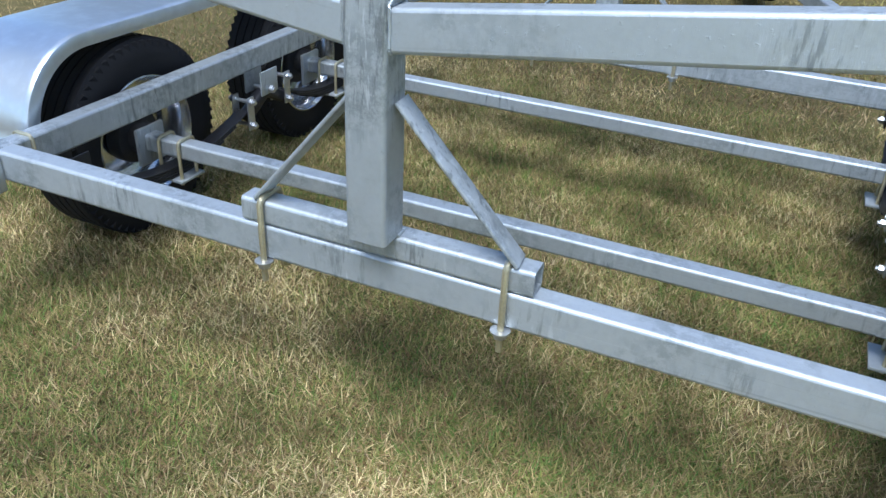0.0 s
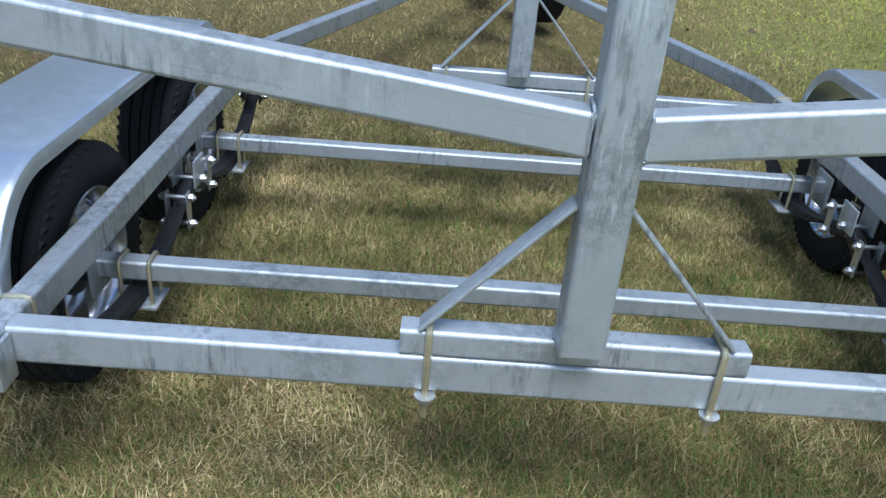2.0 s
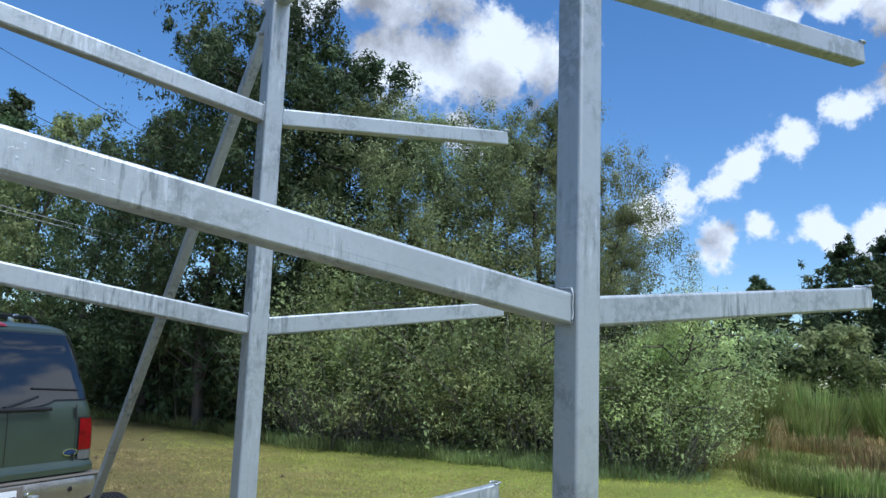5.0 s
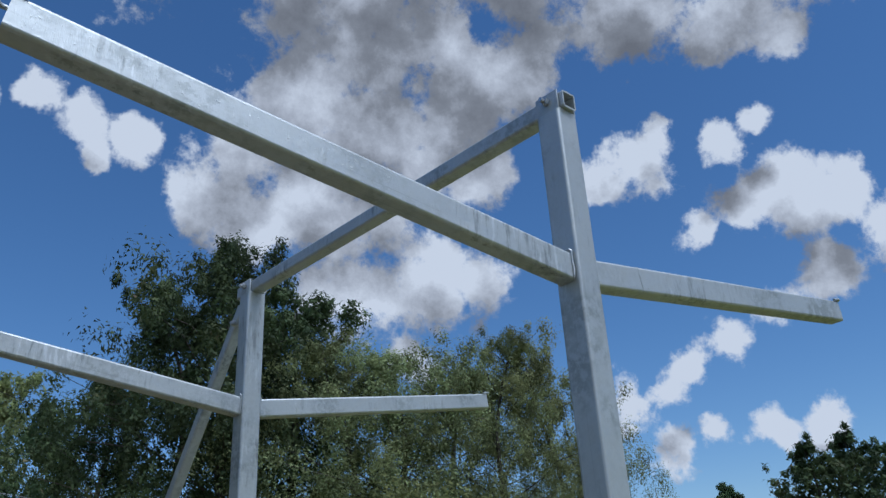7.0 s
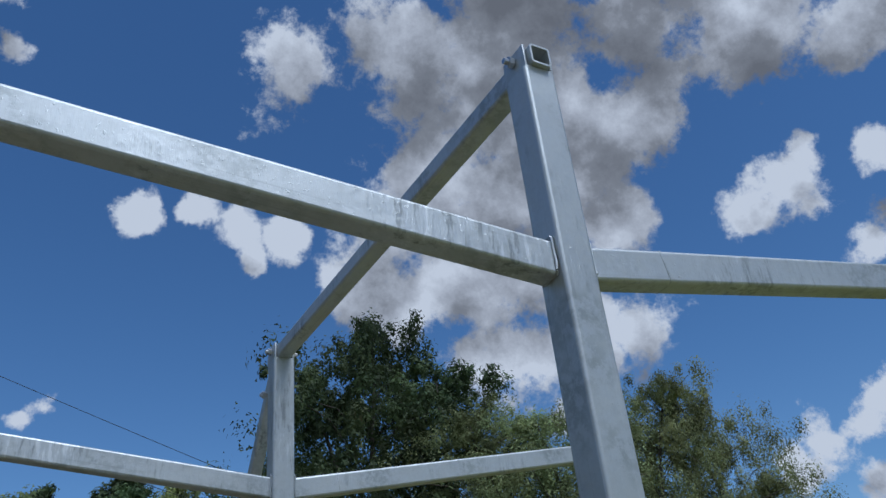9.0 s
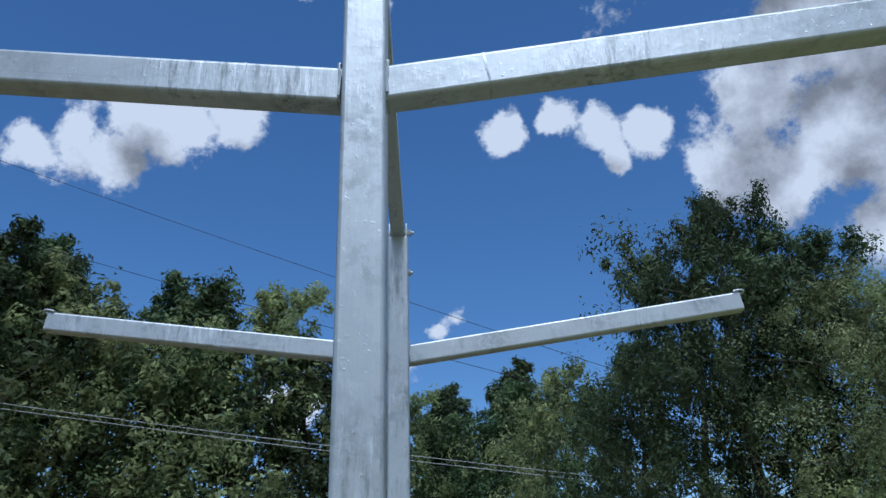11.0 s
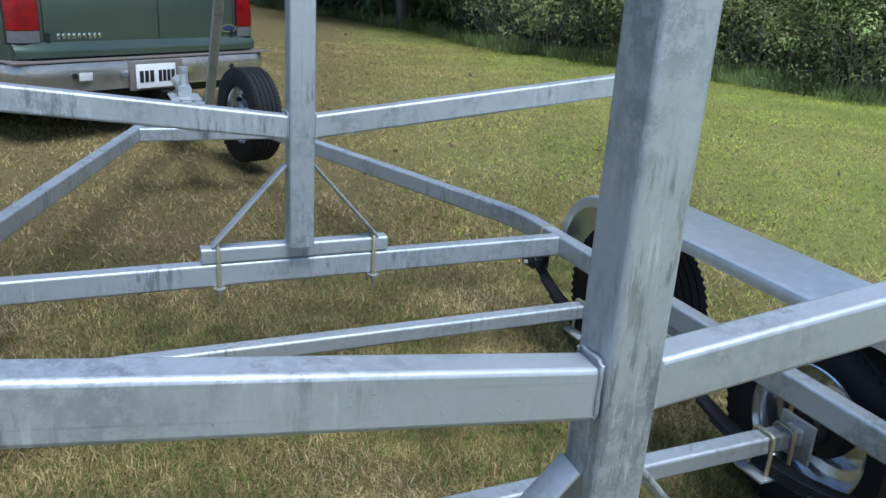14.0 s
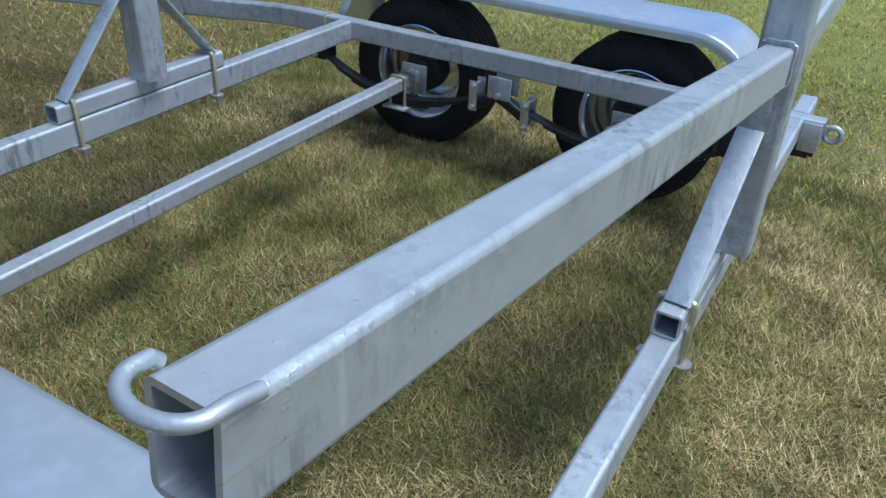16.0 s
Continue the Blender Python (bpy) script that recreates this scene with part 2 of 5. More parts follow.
    c = mixed(ranged(mott.outputs["Fac"], 0.46, 0.64, 0, 0.16), c, tuple(x * 0.66 for x in base))
    c = mixed(ranged(dull, 0, 1, 0, 0.60), c, tuple(x * 1.3 for x in dark))
    c = mixed(ranged(draw.outputs["Fac"], 0.64, 0.72, 0, 0.26), c, dark)
    c = mixed(ranged(draw.outputs["Fac"], 0.36, 0.28, 0, 0.18), c, (0.80, 0.83, 0.85))
    c = mixed(ranged(streak, 0, 1, 0, 0.60), c, tuple(x * 0.8 for x in dark))
    c = mixed(ranged(fleck, 0, 1, 0, 0.52), c, (0.78, 0.81, 0.83))
    c = mixed(ranged(pim.outputs["Fac"], 0.68, 0.76, 0, 0.5), c, (0.16, 0.17, 0.17))
    l.new(c, b.inputs["Base Color"])
    b.inputs["Metallic"].default_value = 0.6
    l.new(ranged(blot.outputs["Fac"], 0.3, 0.7, rough - 0.05, rough + 0.14), b.inputs["Roughness"])
    pm = n.new("ShaderNodeMath")
    pm.operation = "MULTIPLY_ADD"
    pm.inputs[1].default_value = 0.5
    l.new(ranged(pim.outputs["Fac"], 0.62, 0.80), pm.inputs[0])
    l.new(product(runs.outputs["Fac"], ranged(rough_zinc.outputs["Fac"], 0.46, 0.62, 0.25, 1.3)), pm.inputs[2])
    bp = n.new("ShaderNodeBump")
    bp.inputs["Strength"].default_value, bp.inputs["Distance"].default_value = 0.30, 0.006
    l.new(pm.outputs[0], bp.inputs["Height"])
    l.new(bp.outputs[0], b.inputs["Normal"])
    return m


GALV = galvanized("galvanized_steel")
SHEET = material("fender_metal", (0.66, 0.71, 0.74), 0.32, 0.75, dark=(0.56, 0.60, 0.63), scale=3, mix=0.6, fine=25, bump=0.02)
ZINC = material("yellow_zinc", (0.62, 0.56, 0.38), 0.35, 0.8, dark=(0.42, 0.38, 0.26), scale=30, mix=0.6, fine=200, bump=0.05)
BOLT = material("zinc_bolt", (0.62, 0.63, 0.64), 0.35, 0.9, scale=40, mix=0.5, fine=300)
RUBBER = material("tyre_rubber", (0.009, 0.009, 0.010), 0.75, 0, dark=(0.017, 0.016, 0.016), scale=12, mix=0.6, fine=150, bump=0.1, spec=0.3)
BLACKSTEEL = material("black_paint_steel", (0.012, 0.012, 0.014), 0.45, 0, scale=20, mix=0.6, fine=150, bump=0.08)
RIM = material("silver_rim", (0.80, 0.81, 0.83), 0.20, 0.95, scale=15, mix=0.4, fine=100, bump=0.02)
DRUM = material("cast_drum", (0.03, 0.03, 0.032), 0.5, 0.2, scale=20, mix=0.6, fine=120, bump=0.1)
GROUND = material("lawn_soil", (0.110, 0.084, 0.040), 0.95, 0, dark=(0.075, 0.074, 0.026), scale=0.9, mix=0.9, fine=60, bump=0.6, light=(0.11, 0.085, 0.04), spec=0.1)



def turf(m):
    """Dry turf away from the trailer, and greener turf towards the marsh with sunlight painted into its lighter colour,
    blended with noisy edges.
    """
    n, l = m.node_tree.nodes, m.node_tree.links
    b = n["Principled BSDF"]
    last = b.inputs["Base Color"].links[0].from_socket
    geo = n.new("ShaderNodeNewGeometry")
    sep = n.new("ShaderNodeSeparateXYZ")
    l.new(geo.outputs["Position"], sep.inputs[0])
    nz = n.new("ShaderNodeTexNoise")
    nz.inputs["Scale"].default_value, nz.inputs["Detail"].default_value = 0.7, 5
    l.new(geo.outputs["Position"], nz.inputs["Vector"])

    def step(op, a, c):
        q = n.new("ShaderNodeMath")
        q.operation = op
        for k, v in enumerate((a, c)):
            if isinstance(v, float):
                q.inputs[k].default_value = v
            else:
                l.new(v, q.inputs[k])
        return q.outputs[0]

    def blend(field, lo, hi, colour, grain):
        nonlocal last
        r = n.new("ShaderNodeMapRange")
        r.inputs["From Min"].default_value, r.inputs["From Max"].default_value = lo, hi
        l.new(field, r.inputs["Value"])
        g = n.new("ShaderNodeTexNoise")
        g.inputs["Scale"].default_value, g.inputs["Detail"].default_value = 14, 6
        l.new(geo.outputs["Position"], g.inputs["Vector"])
        ramp = n.new("ShaderNodeValToRGB")
        ramp.color_ramp.elements[0].position, ramp.color_ramp.elements[0].color = 0.3, (*grain, 1)
        ramp.color_ramp.elements[1].position, ramp.color_ramp.elements[1].color = 0.7, (*colour, 1)
        l.new(g.outputs["Fac"], ramp.inputs[0])
        x = n.new("ShaderNodeMix")
        x.data_type = "RGBA"
        l.new(r.outputs[0], x.inputs["Factor"])
        l.new(last, x.inputs["A"])
        l.new(ramp.outputs[0], x.inputs["B"])
        last = x.outputs["Result"]

    wob = step("MULTIPLY", step("SUBTRACT", nz.outputs["Fac"], 0.5), 4.0)
    ab = step("ABSOLUTE", sep.outputs["X"], 0.0)
    away = step("MAXIMUM", step("SUBTRACT", ab, 2.2), step("MAXIMUM", step("SUBTRACT", sep.outputs["Y"], 3.2), step("SUBTRACT", -0.8, sep.outputs["Y"])))
    blend(step("ADD", away, step("MULTIPLY", wob, 0.4)), -0.2, 2.0, (0.175, 0.135, 0.060), (0.11, 0.098, 0.038))
    # greener turf, lightened in its colour to stand for sun on the lawn
    east = step("SUBTRACT", sep.outputs["X"], step("MULTIPLY", step("SUBTRACT", sep.outputs["Y"], 5.0), 0.28))
    blend(step("ADD", east, wob), 0.8, 5.2, (0.235, 0.235, 0.065), (0.15, 0.17, 0.042))
    l.new(last, b.inputs["Base Color"])


turf(GROUND)
LAMP_RED = material("red_lens", (0.24, 0.005, 0.008), 0.15, 0, light=(0.38, 0.010, 0.014), dark=(0.06, 0.002, 0.003), scale=11, mix=0.8, fine=120, bump=0.05, spec=0.3)
STICKER = material("white_sticker", (0.6, 0.6, 0.6), 0.4, 0, scale=20, mix=0.3, fine=120)
LAMP_CLEAR = material("clear_lens", (0.13, 0.13, 0.135), 0.2, 0, scale=20, mix=0.3, fine=120, coat=0.5)
CARPAINT = material("green_paint", (0.078, 0.106, 0.084), 0.30, 0.5, dark=(0.062, 0.086, 0.068), scale=2.5, mix=0.7, fine=400, bump=0.0, light=(0.100, 0.132, 0.106), coat=0.45, rough_var=0.05)
TINT = material("tinted_glass", (0.006, 0.007, 0.009), 0.03, 0, scale=3, mix=0.3, fine=60, bump=0.0, rough_var=0.01, spec=1.0)
TAN = material("tan_cladding", (0.19, 0.17, 0.145), 0.5, 0.15, dark=(0.14, 0.125, 0.105), scale=5, mix=0.6, fine=160, bump=0.05)
CLAD = material("grey_cladding", (0.075, 0.075, 0.066), 0.45, 0.2, dark=(0.055, 0.055, 0.048), scale=5, mix=0.6, fine=160, bump=0.03)
DARKTRIM = material("black_plastic", (0.012, 0.012, 0.013), 0.5, 0, scale=8, mix=0.5, fine=150, bump=0.05)
CHROME = material("chrome", (0.66, 0.67, 0.68), 0.15, 1.0, scale=12, mix=0.3, fine=80, bump=0.0)
CHROMEDULL = material("worn_chrome", (0.46, 0.44, 0.40), 0.24, 0.75, dark=(0.26, 0.245, 0.22), scale=5, mix=0.6, fine=60, bump=0.02)
PLATE = material("plate_white", (0.78, 0.78, 0.76), 0.4, 0, scale=20, mix=0.15, fine=150, bump=0.02)
BADGE_BLUE = material("badge_blue", (0.02, 0.04, 0.11), 0.3, 0, scale=30, mix=0.3, fine=200)
ASPHALT = material("asphalt", (0.16, 0.16, 0.165), 0.9, 0, dark=(0.11, 0.11, 0.115), scale=1.5, mix=0.7, fine=90, bump=0.3)
BARK = material("bark", (0.10, 0.085, 0.07), 0.9, 0, dark=(0.05, 0.042, 0.035), scale=5, mix=0.8, fine=40, bump=0.6, stretch=(1, 1, 0.25), rand=0.25)
DEADWOOD = material("dead_twigs", (0.17, 0.15, 0.13), 0.9, 0, dark=(0.09, 0.08, 0.07), scale=4, mix=0.7, fine=60, bump=0.2)
WATER = material("pond_water", (0.03, 0.035, 0.03), 0.08, 0, dark=(0.05, 0.05, 0.035), scale=2, mix=0.5, fine=15, bump=0.08)
# wire with its lit look put into a pale grey colour
LIT_WIRE = material("lit_wire", (0.42, 0.43, 0.43), 0.6, 0.2, scale=1, mix=0.3, fine=20, bump=0.0)
CABLE = material("power_cable", (0.02, 0.02, 0.022), 0.7, 0, scale=1, mix=0.3, fine=20, bump=0.0)


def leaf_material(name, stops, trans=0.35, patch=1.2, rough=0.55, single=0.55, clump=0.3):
    """Leaves or blades: colour by island, mixed with broad patches, with light and shade of clumps painted in by noise;
    some light passes through.
    """
    m = bpy.data.materials.new(name)
    m.use_nodes = True
    n, l = m.node_tree.nodes, m.node_tree.links
    b, out = n["Principled BSDF"], n["Material Output"]
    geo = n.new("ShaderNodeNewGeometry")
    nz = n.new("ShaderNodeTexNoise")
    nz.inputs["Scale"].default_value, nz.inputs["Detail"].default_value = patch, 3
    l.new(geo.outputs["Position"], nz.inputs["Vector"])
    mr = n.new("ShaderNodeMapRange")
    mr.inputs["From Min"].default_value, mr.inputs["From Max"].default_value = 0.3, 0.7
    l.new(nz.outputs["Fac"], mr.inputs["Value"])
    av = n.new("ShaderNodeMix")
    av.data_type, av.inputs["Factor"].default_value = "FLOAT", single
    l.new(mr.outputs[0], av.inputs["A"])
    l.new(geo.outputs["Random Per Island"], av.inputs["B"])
    ramp = n.new("ShaderNodeValToRGB")
    els = ramp.color_ramp.elements
    while len(els) < len(stops):
        els.new(0.5)
    for e, (p, c) in zip(els, stops):
        e.position, e.color = p, (*c, 1)
    l.new(av.outputs["Result"], ramp.inputs[0])
    oi = n.new("ShaderNodeObjectInfo")
    hsv = n.new("ShaderNodeHueSaturation")
    rr = n.new("ShaderNodeMapRange")
    rr.inputs["To Min"].default_value, rr.inputs["To Max"].default_value = 0.75, 1.3
    l.new(oi.outputs["Random"], rr.inputs["Value"])
    l.new(rr.outputs[0], hsv.inputs["Value"])
    hh = n.new("ShaderNodeMapRange")
    hh.inputs["To Min"].default_value, hh.inputs["To Max"].default_value = 0.48, 0.515
    l.new(oi.outputs["Random"], hh.inputs["Value"])
    l.new(hh.outputs[0], hsv.inputs["Hue"])
    # noise puts lit clumps and shaded gaps into the leaf colour
    clump_shade = n.new("ShaderNodeTexNoise")
    clump_shade.inputs["Scale"].default_value, clump_shade.inputs["Detail"].default_value = patch * 3.2, 4
    l.new(geo.outputs["Position"], clump_shade.inputs["Vector"])
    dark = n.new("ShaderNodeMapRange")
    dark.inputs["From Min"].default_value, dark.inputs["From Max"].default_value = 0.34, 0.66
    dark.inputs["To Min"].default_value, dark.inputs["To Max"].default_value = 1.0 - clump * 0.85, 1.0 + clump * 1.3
    l.new(clump_shade.outputs["Fac"], dark.inputs["Value"])
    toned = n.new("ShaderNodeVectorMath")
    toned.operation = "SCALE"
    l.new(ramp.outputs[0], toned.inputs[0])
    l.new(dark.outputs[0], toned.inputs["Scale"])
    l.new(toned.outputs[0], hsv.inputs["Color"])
    l.new(hsv.outputs[0], b.inputs["Base Color"])
    b.inputs["Roughness"].default_value = rough
    b.inputs["Specular IOR Level"].default_value = 0.15
    tr = n.new("ShaderNodeBsdfTranslucent")
    l.new(hsv.outputs[0], tr.inputs["Color"])
    mx = n.new("ShaderNodeMixShader")
    mx.inputs[0].default_value = trans
    l.new(b.outputs[0], mx.inputs[1])
    l.new(tr.outputs[0], mx.inputs[2])
    l.new(mx.outputs[0], out.inputs["Surface"])
    return m


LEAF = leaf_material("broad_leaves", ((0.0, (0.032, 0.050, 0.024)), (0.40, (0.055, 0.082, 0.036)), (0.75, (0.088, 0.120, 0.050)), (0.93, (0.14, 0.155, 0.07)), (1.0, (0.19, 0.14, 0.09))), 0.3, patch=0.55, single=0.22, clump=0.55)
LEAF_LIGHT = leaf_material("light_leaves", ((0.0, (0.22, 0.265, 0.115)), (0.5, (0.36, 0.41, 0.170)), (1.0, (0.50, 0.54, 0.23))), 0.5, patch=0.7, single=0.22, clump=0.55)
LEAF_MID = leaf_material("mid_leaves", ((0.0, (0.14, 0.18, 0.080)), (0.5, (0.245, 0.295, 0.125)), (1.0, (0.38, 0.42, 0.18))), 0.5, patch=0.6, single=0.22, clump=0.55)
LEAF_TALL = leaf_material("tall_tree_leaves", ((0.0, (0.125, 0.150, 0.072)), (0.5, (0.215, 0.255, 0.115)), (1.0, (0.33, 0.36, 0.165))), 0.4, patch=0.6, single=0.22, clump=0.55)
REED = leaf_material("reed_blades", ((0.0, (0.14, 0.19, 0.045)), (0.5, (0.24, 0.30, 0.080)), (1.0, (0.42, 0.36, 0.17))), patch=0.5)
BLADE = leaf_material("grass_blades", ((0.0, (0.055, 0.105, 0.022)), (0.30, (0.135, 0.165, 0.036)), (0.42, (0.25, 0.21, 0.072)), (0.54, (0.165, 0.096, 0.046)), (0.72, (0.38, 0.275, 0.130)), (1.0, (0.85, 0.70, 0.41))), 0.2, patch=1.5, single=0.66, clump=0.3)
LAWN_DRY = leaf_material("dry_lawn_blades", ((0.0, (0.14, 0.165, 0.042)), (0.30, (0.26, 0.23, 0.075)), (0.62, (0.33, 0.24, 0.105)), (1.0, (0.48, 0.38, 0.18))), 0.25, patch=0.8, single=0.35)
# greener grass; the far lawn's sunlit brightness is part of this colour
LAWN_SUNLIT = leaf_material("sunlit_lawn_blades", ((0.0, (0.24, 0.33, 0.045)), (0.45, (0.39, 0.45, 0.070)), (0.8, (0.47, 0.46, 0.10)), (1.0, (0.50, 0.42, 0.16))), 0.3, patch=0.35, single=0.15)
FALLEN = material("fallen_leaf", (0.10, 0.06, 0.035), 0.9, 0, dark=(0.05, 0.035, 0.025), scale=9, mix=0.7, fine=90)


# ---- mesh helpers ----
SQUARE = {"arm", "outrigger_tube", "post", "side_rail", "crossmember", "tongue_crossbar", "shoe_tube", "ridge_tube", "stay_pole", "axle", "tongue_tube"}


def obj(name, bm, mat, parent=None, label="", smooth=True):
    me = bpy.data.meshes.new(name)
    if smooth:
        for fc in bm.faces:
            fc.smooth = name not in SQUARE or min(e.calc_length() for e in fc.edges) < 0.013
    bm.normal_update()
    flat = [not fc.smooth for fc in bm.faces]
    bm.to_mesh(me)
    bm.free()
    me.materials.append(mat)
    if smooth:
        me.set_sharp_from_angle(angle=radians(32))
        for pl_, fl in zip(me.polygons, flat):
            if fl:
                pl_.use_smooth = False
    ob = new(name, me)
    if parent is not None:
        ob.parent = parent
    if label:
        ob["label"] = label
    return ob


def part(name, bm, mat, parent, label="", smooth=True):
    return obj(name, bm, mat, parent, label, smooth)


def thing(name, label, category, group="", at=None):
    ob = new(name)
    ob.empty_display_size = 0.1
    if at is not None:
        ob.matrix_basis = at
    return tagged(ob, label, category, group)


def round_rect(w, h, r, seg=3):
    pts = []
    for cx, cy, a0 in ((w / 2 - r, h / 2 - r, 0), (-w / 2 + r, h / 2 - r, 90), (-w / 2 + r, -h / 2 + r, 180), (w / 2 - r, -h / 2 + r, 270)):
        for k in range(seg + 1):
            a = radians(a0 + 90 * k / seg)
            pts.append((cx + r * math.cos(a), cy + r * math.sin(a)))
    return pts


def circle(r, n=12):
    return [(r * math.cos(2 * math.pi * k / n), r * math.sin(2 * math.pi * k / n)) for k in range(n)]


def frames_along(path, up):
    path = [Vector(p) for p in path]
    out = []
    for i, p in enumerate(path):
        a = (path[min(i + 1, len(path) - 1)] - path[max(i - 1, 0)]).normalized()
        side = a.cross(Vector(up))
        if side.length < 1e-4:
            side = a.cross(Vector((0, 1, 0)))
        side.normalize()
        out.append((p, side, side.cross(a).normalized()))
    return out


def sweep(bm, section, path, up=(0, 0, 1), inner=None, cap=True):
    """A section (side, up) carried along a path; with inner it is an open-ended hollow."""
    fr = frames_along(path, up)

    def rings(sec):
        return [[bm.verts.new(p + s * x + u * y) for x, y in sec] for p, s, u in fr]

    def skin(rs, flip=False):
        n = len(rs[0])
        for a, b in zip(rs, rs[1:]):
            for i in range(n):
                q = (a[i], a[(i + 1) % n], b[(i + 1) % n], b[i])
                bm.faces.new(q if flip else q[::-1])

    outer = rings(section)
    skin(outer)
    if inner:
        ins = rings(inner)
        skin(ins, True)
        n = len(section)
        for k, fl in ((0, False), (-1, True)):
            for i in range(n):
                q = (outer[k][i], outer[k][(i + 1) % n], ins[k][(i + 1) % n], ins[k][i])
                bm.faces.new(q[::-1] if not fl else q)
    elif cap:
        bm.faces.new(outer[0])
        bm.faces.new(outer[-1][::-1])
    bmesh.ops.recalc_face_normals(bm, faces=bm.faces) if not inner else None
    return bm


def rect_tube(p0, p1, w, h, wall=0.005, r=0.0075, up=(0, 0, 1), path=None):
    bm = sweep(bmesh.new(), round_rect(w, h, r), path or [p0, p1], up, round_rect(w - 2 * wall, h - 2 * wall, max(r - wall, 0.002)))
    if path is None:
        # along and across the tube
        p, side, upw = frames_along([p0, p1], up)[0]
        along = (Vector(p1) - Vector(p0)).normalized()
        uv = bm.loops.layers.uv.new("UVMap")
        for fc in bm.faces:
            for lp in fc.loops:
                d = lp.vert.co - p
                lp[uv].uv = (d.dot(along), d.dot(side) * 0.8 + d.dot(upw))
    return bm


def rod(path, r, n=10, bm=None, up=(0.3, 0.2, 1)):
    return sweep(bm or bmesh.new(), circle(r, n), path, up)


def box(bm, lo, hi, bevel=0.0, seg=2):
    made = bmesh.ops.create_cube(bm, size=1, matrix=Matrix.Translation([(a + b) / 2 for a, b in zip(lo, hi)]) @ Matrix.Diagonal([b - a for a, b in zip(lo, hi)] + [1]))
    if bevel:
        vs = set(made["verts"])
        es = [e for e in bm.edges if e.verts[0] in vs and e.verts[1] in vs]
        bmesh.ops.bevel(bm, geom=es, offset=bevel, segments=seg, affect="EDGES", profile=0.6)
    return bm


def lathe(profile, n=48, bm=None, closed=False):
    """Profile of (axial x, radius) turned round the x axis."""
    bm = bm or bmesh.new()
    rings = [[bm.verts.new((x, r * math.cos(2 * math.pi * k / n), r * math.sin(2 * math.pi * k / n))) for k in range(n)] for x, r in profile]
    pairs = list(zip(rings, rings[1:])) + ([(rings[-1], rings[0])] if closed else [])
    for a, b in pairs:
        for i in range(n):
            bm.faces.new((a[i], a[(i + 1) % n], b[(i + 1) % n], b[i]))
    bmesh.ops.recalc_face_normals(bm, faces=bm.faces)
    return bm


def hexnut(bm, p, axis, r=0.011, t=0.01):
    a = Vector(axis).normalized()
    sweep(bm, circle(r, 6), [Vector(p) - a * t / 2, Vector(p) + a * t / 2], up=(0.31, 0.22, 0.9) if abs(a.z) < 0.9 else (0, 1, 0))
    return bm


def arc_points(c, r, a0, a1, n, plane="yz"):
    out = []
    for k in range(n + 1):
        a = radians(a0 + (a1 - a0) * k / n)
        u, v = c[0] + r * math.cos(a), c[1] + r * math.sin(a)
        out.append((u, v))
    return out


# ---- ground ----
def ground_z(x, y):
    """The lawn rises gently ahead of the trailer."""
    t = min(max((y - 1.8) / 4.2, 0), 1)
    return 0.012 + 0.17 * t * t * (3 - 2 * t) * min(max(0.85 - 0.08 * x, 0.45), 1.05) + 0.008 * noise.noise((x * 0.8, y * 0.8, 0))


def build_ground():
    bm = bmesh.new()
    xs = [-400, -120, -50, -25] + [-16 + i * 0.8 for i in range(41)] + [25, 50, 120, 400]
    ys = [-400, -120, -50, -20] + [-10 + i * 0.8 for i in range(46)] + [35, 60, 120, 400]
    grid = [[bm.verts.new((x, y, ground_z(x, y))) for x in xs] for y in ys]
    for j in range(len(ys) - 1):
        for i in range(len(xs) - 1):
            bm.faces.new((grid[j][i], grid[j][i + 1], grid[j + 1][i + 1], grid[j + 1][i]))
    return tagged(obj("ground", bm, GROUND), "sheet of dry mown lawn soil under the grass", "ground", kind="structure")


build_ground()

# ---- trailer ----
trailer = thing("boat_trailer", "galvanized steel boat rack trailer with two posts and upswept arms", "trailer")
Y_REAR, Y_FRONT = 0.0, 1.670
Z_LO, Z_HI = 0.415, 0.490      # main frame, bottom and top
ZM, FH, FW = 0.4525, 0.075, 0.052
RAIL_X = 1.017
AXLES = (0.530, 1.405)


def side_rail(s):
    path = [(s * RAIL_X, -0.086, ZM), (s * RAIL_X, 1.84, ZM)]
    a = math.atan(0.345)
    c, r = (RAIL_X - 0.75, 1.86), 0.75
    for k in range(1, 9):
        t = a * k / 8
        path.append((s * (c[0] + r * math.cos(t)), c[1] + r * math.sin(t), ZM))
    x, y = abs(path[-1][0]), path[-1][1]
    path.append((s * 0.055, y + (x - 0.055) / math.tan(a), ZM))
    return rect_tube(None, None, FW, FH, path=path)


for s in (-1, 1):
    part("side_rail", side_rail(s), GALV, trailer)
for y in (Y_REAR, Y_FRONT):
    part("crossmember", rect_tube((-0.9905, y, ZM), (0.9905, y, ZM), FW, FH), GALV, trailer)
for s in (-1, 1):
    part("outrigger_tube", rect_tube((s * 1.0435, -0.006, ZM), (s * 1.215, -0.006, ZM), FW, FH), GALV, trailer)
part("tongue_crossbar", rect_tube((-0.352, 3.85, ZM), (0.352, 3.85, ZM), FW, FH * 0.98), GALV, trailer)

POST_TOPS = (3.092, 3.115)      # rear and front post
TWIST = (-2.5, -3.5, -4.0)     # the rear arms stand slightly askew, degrees
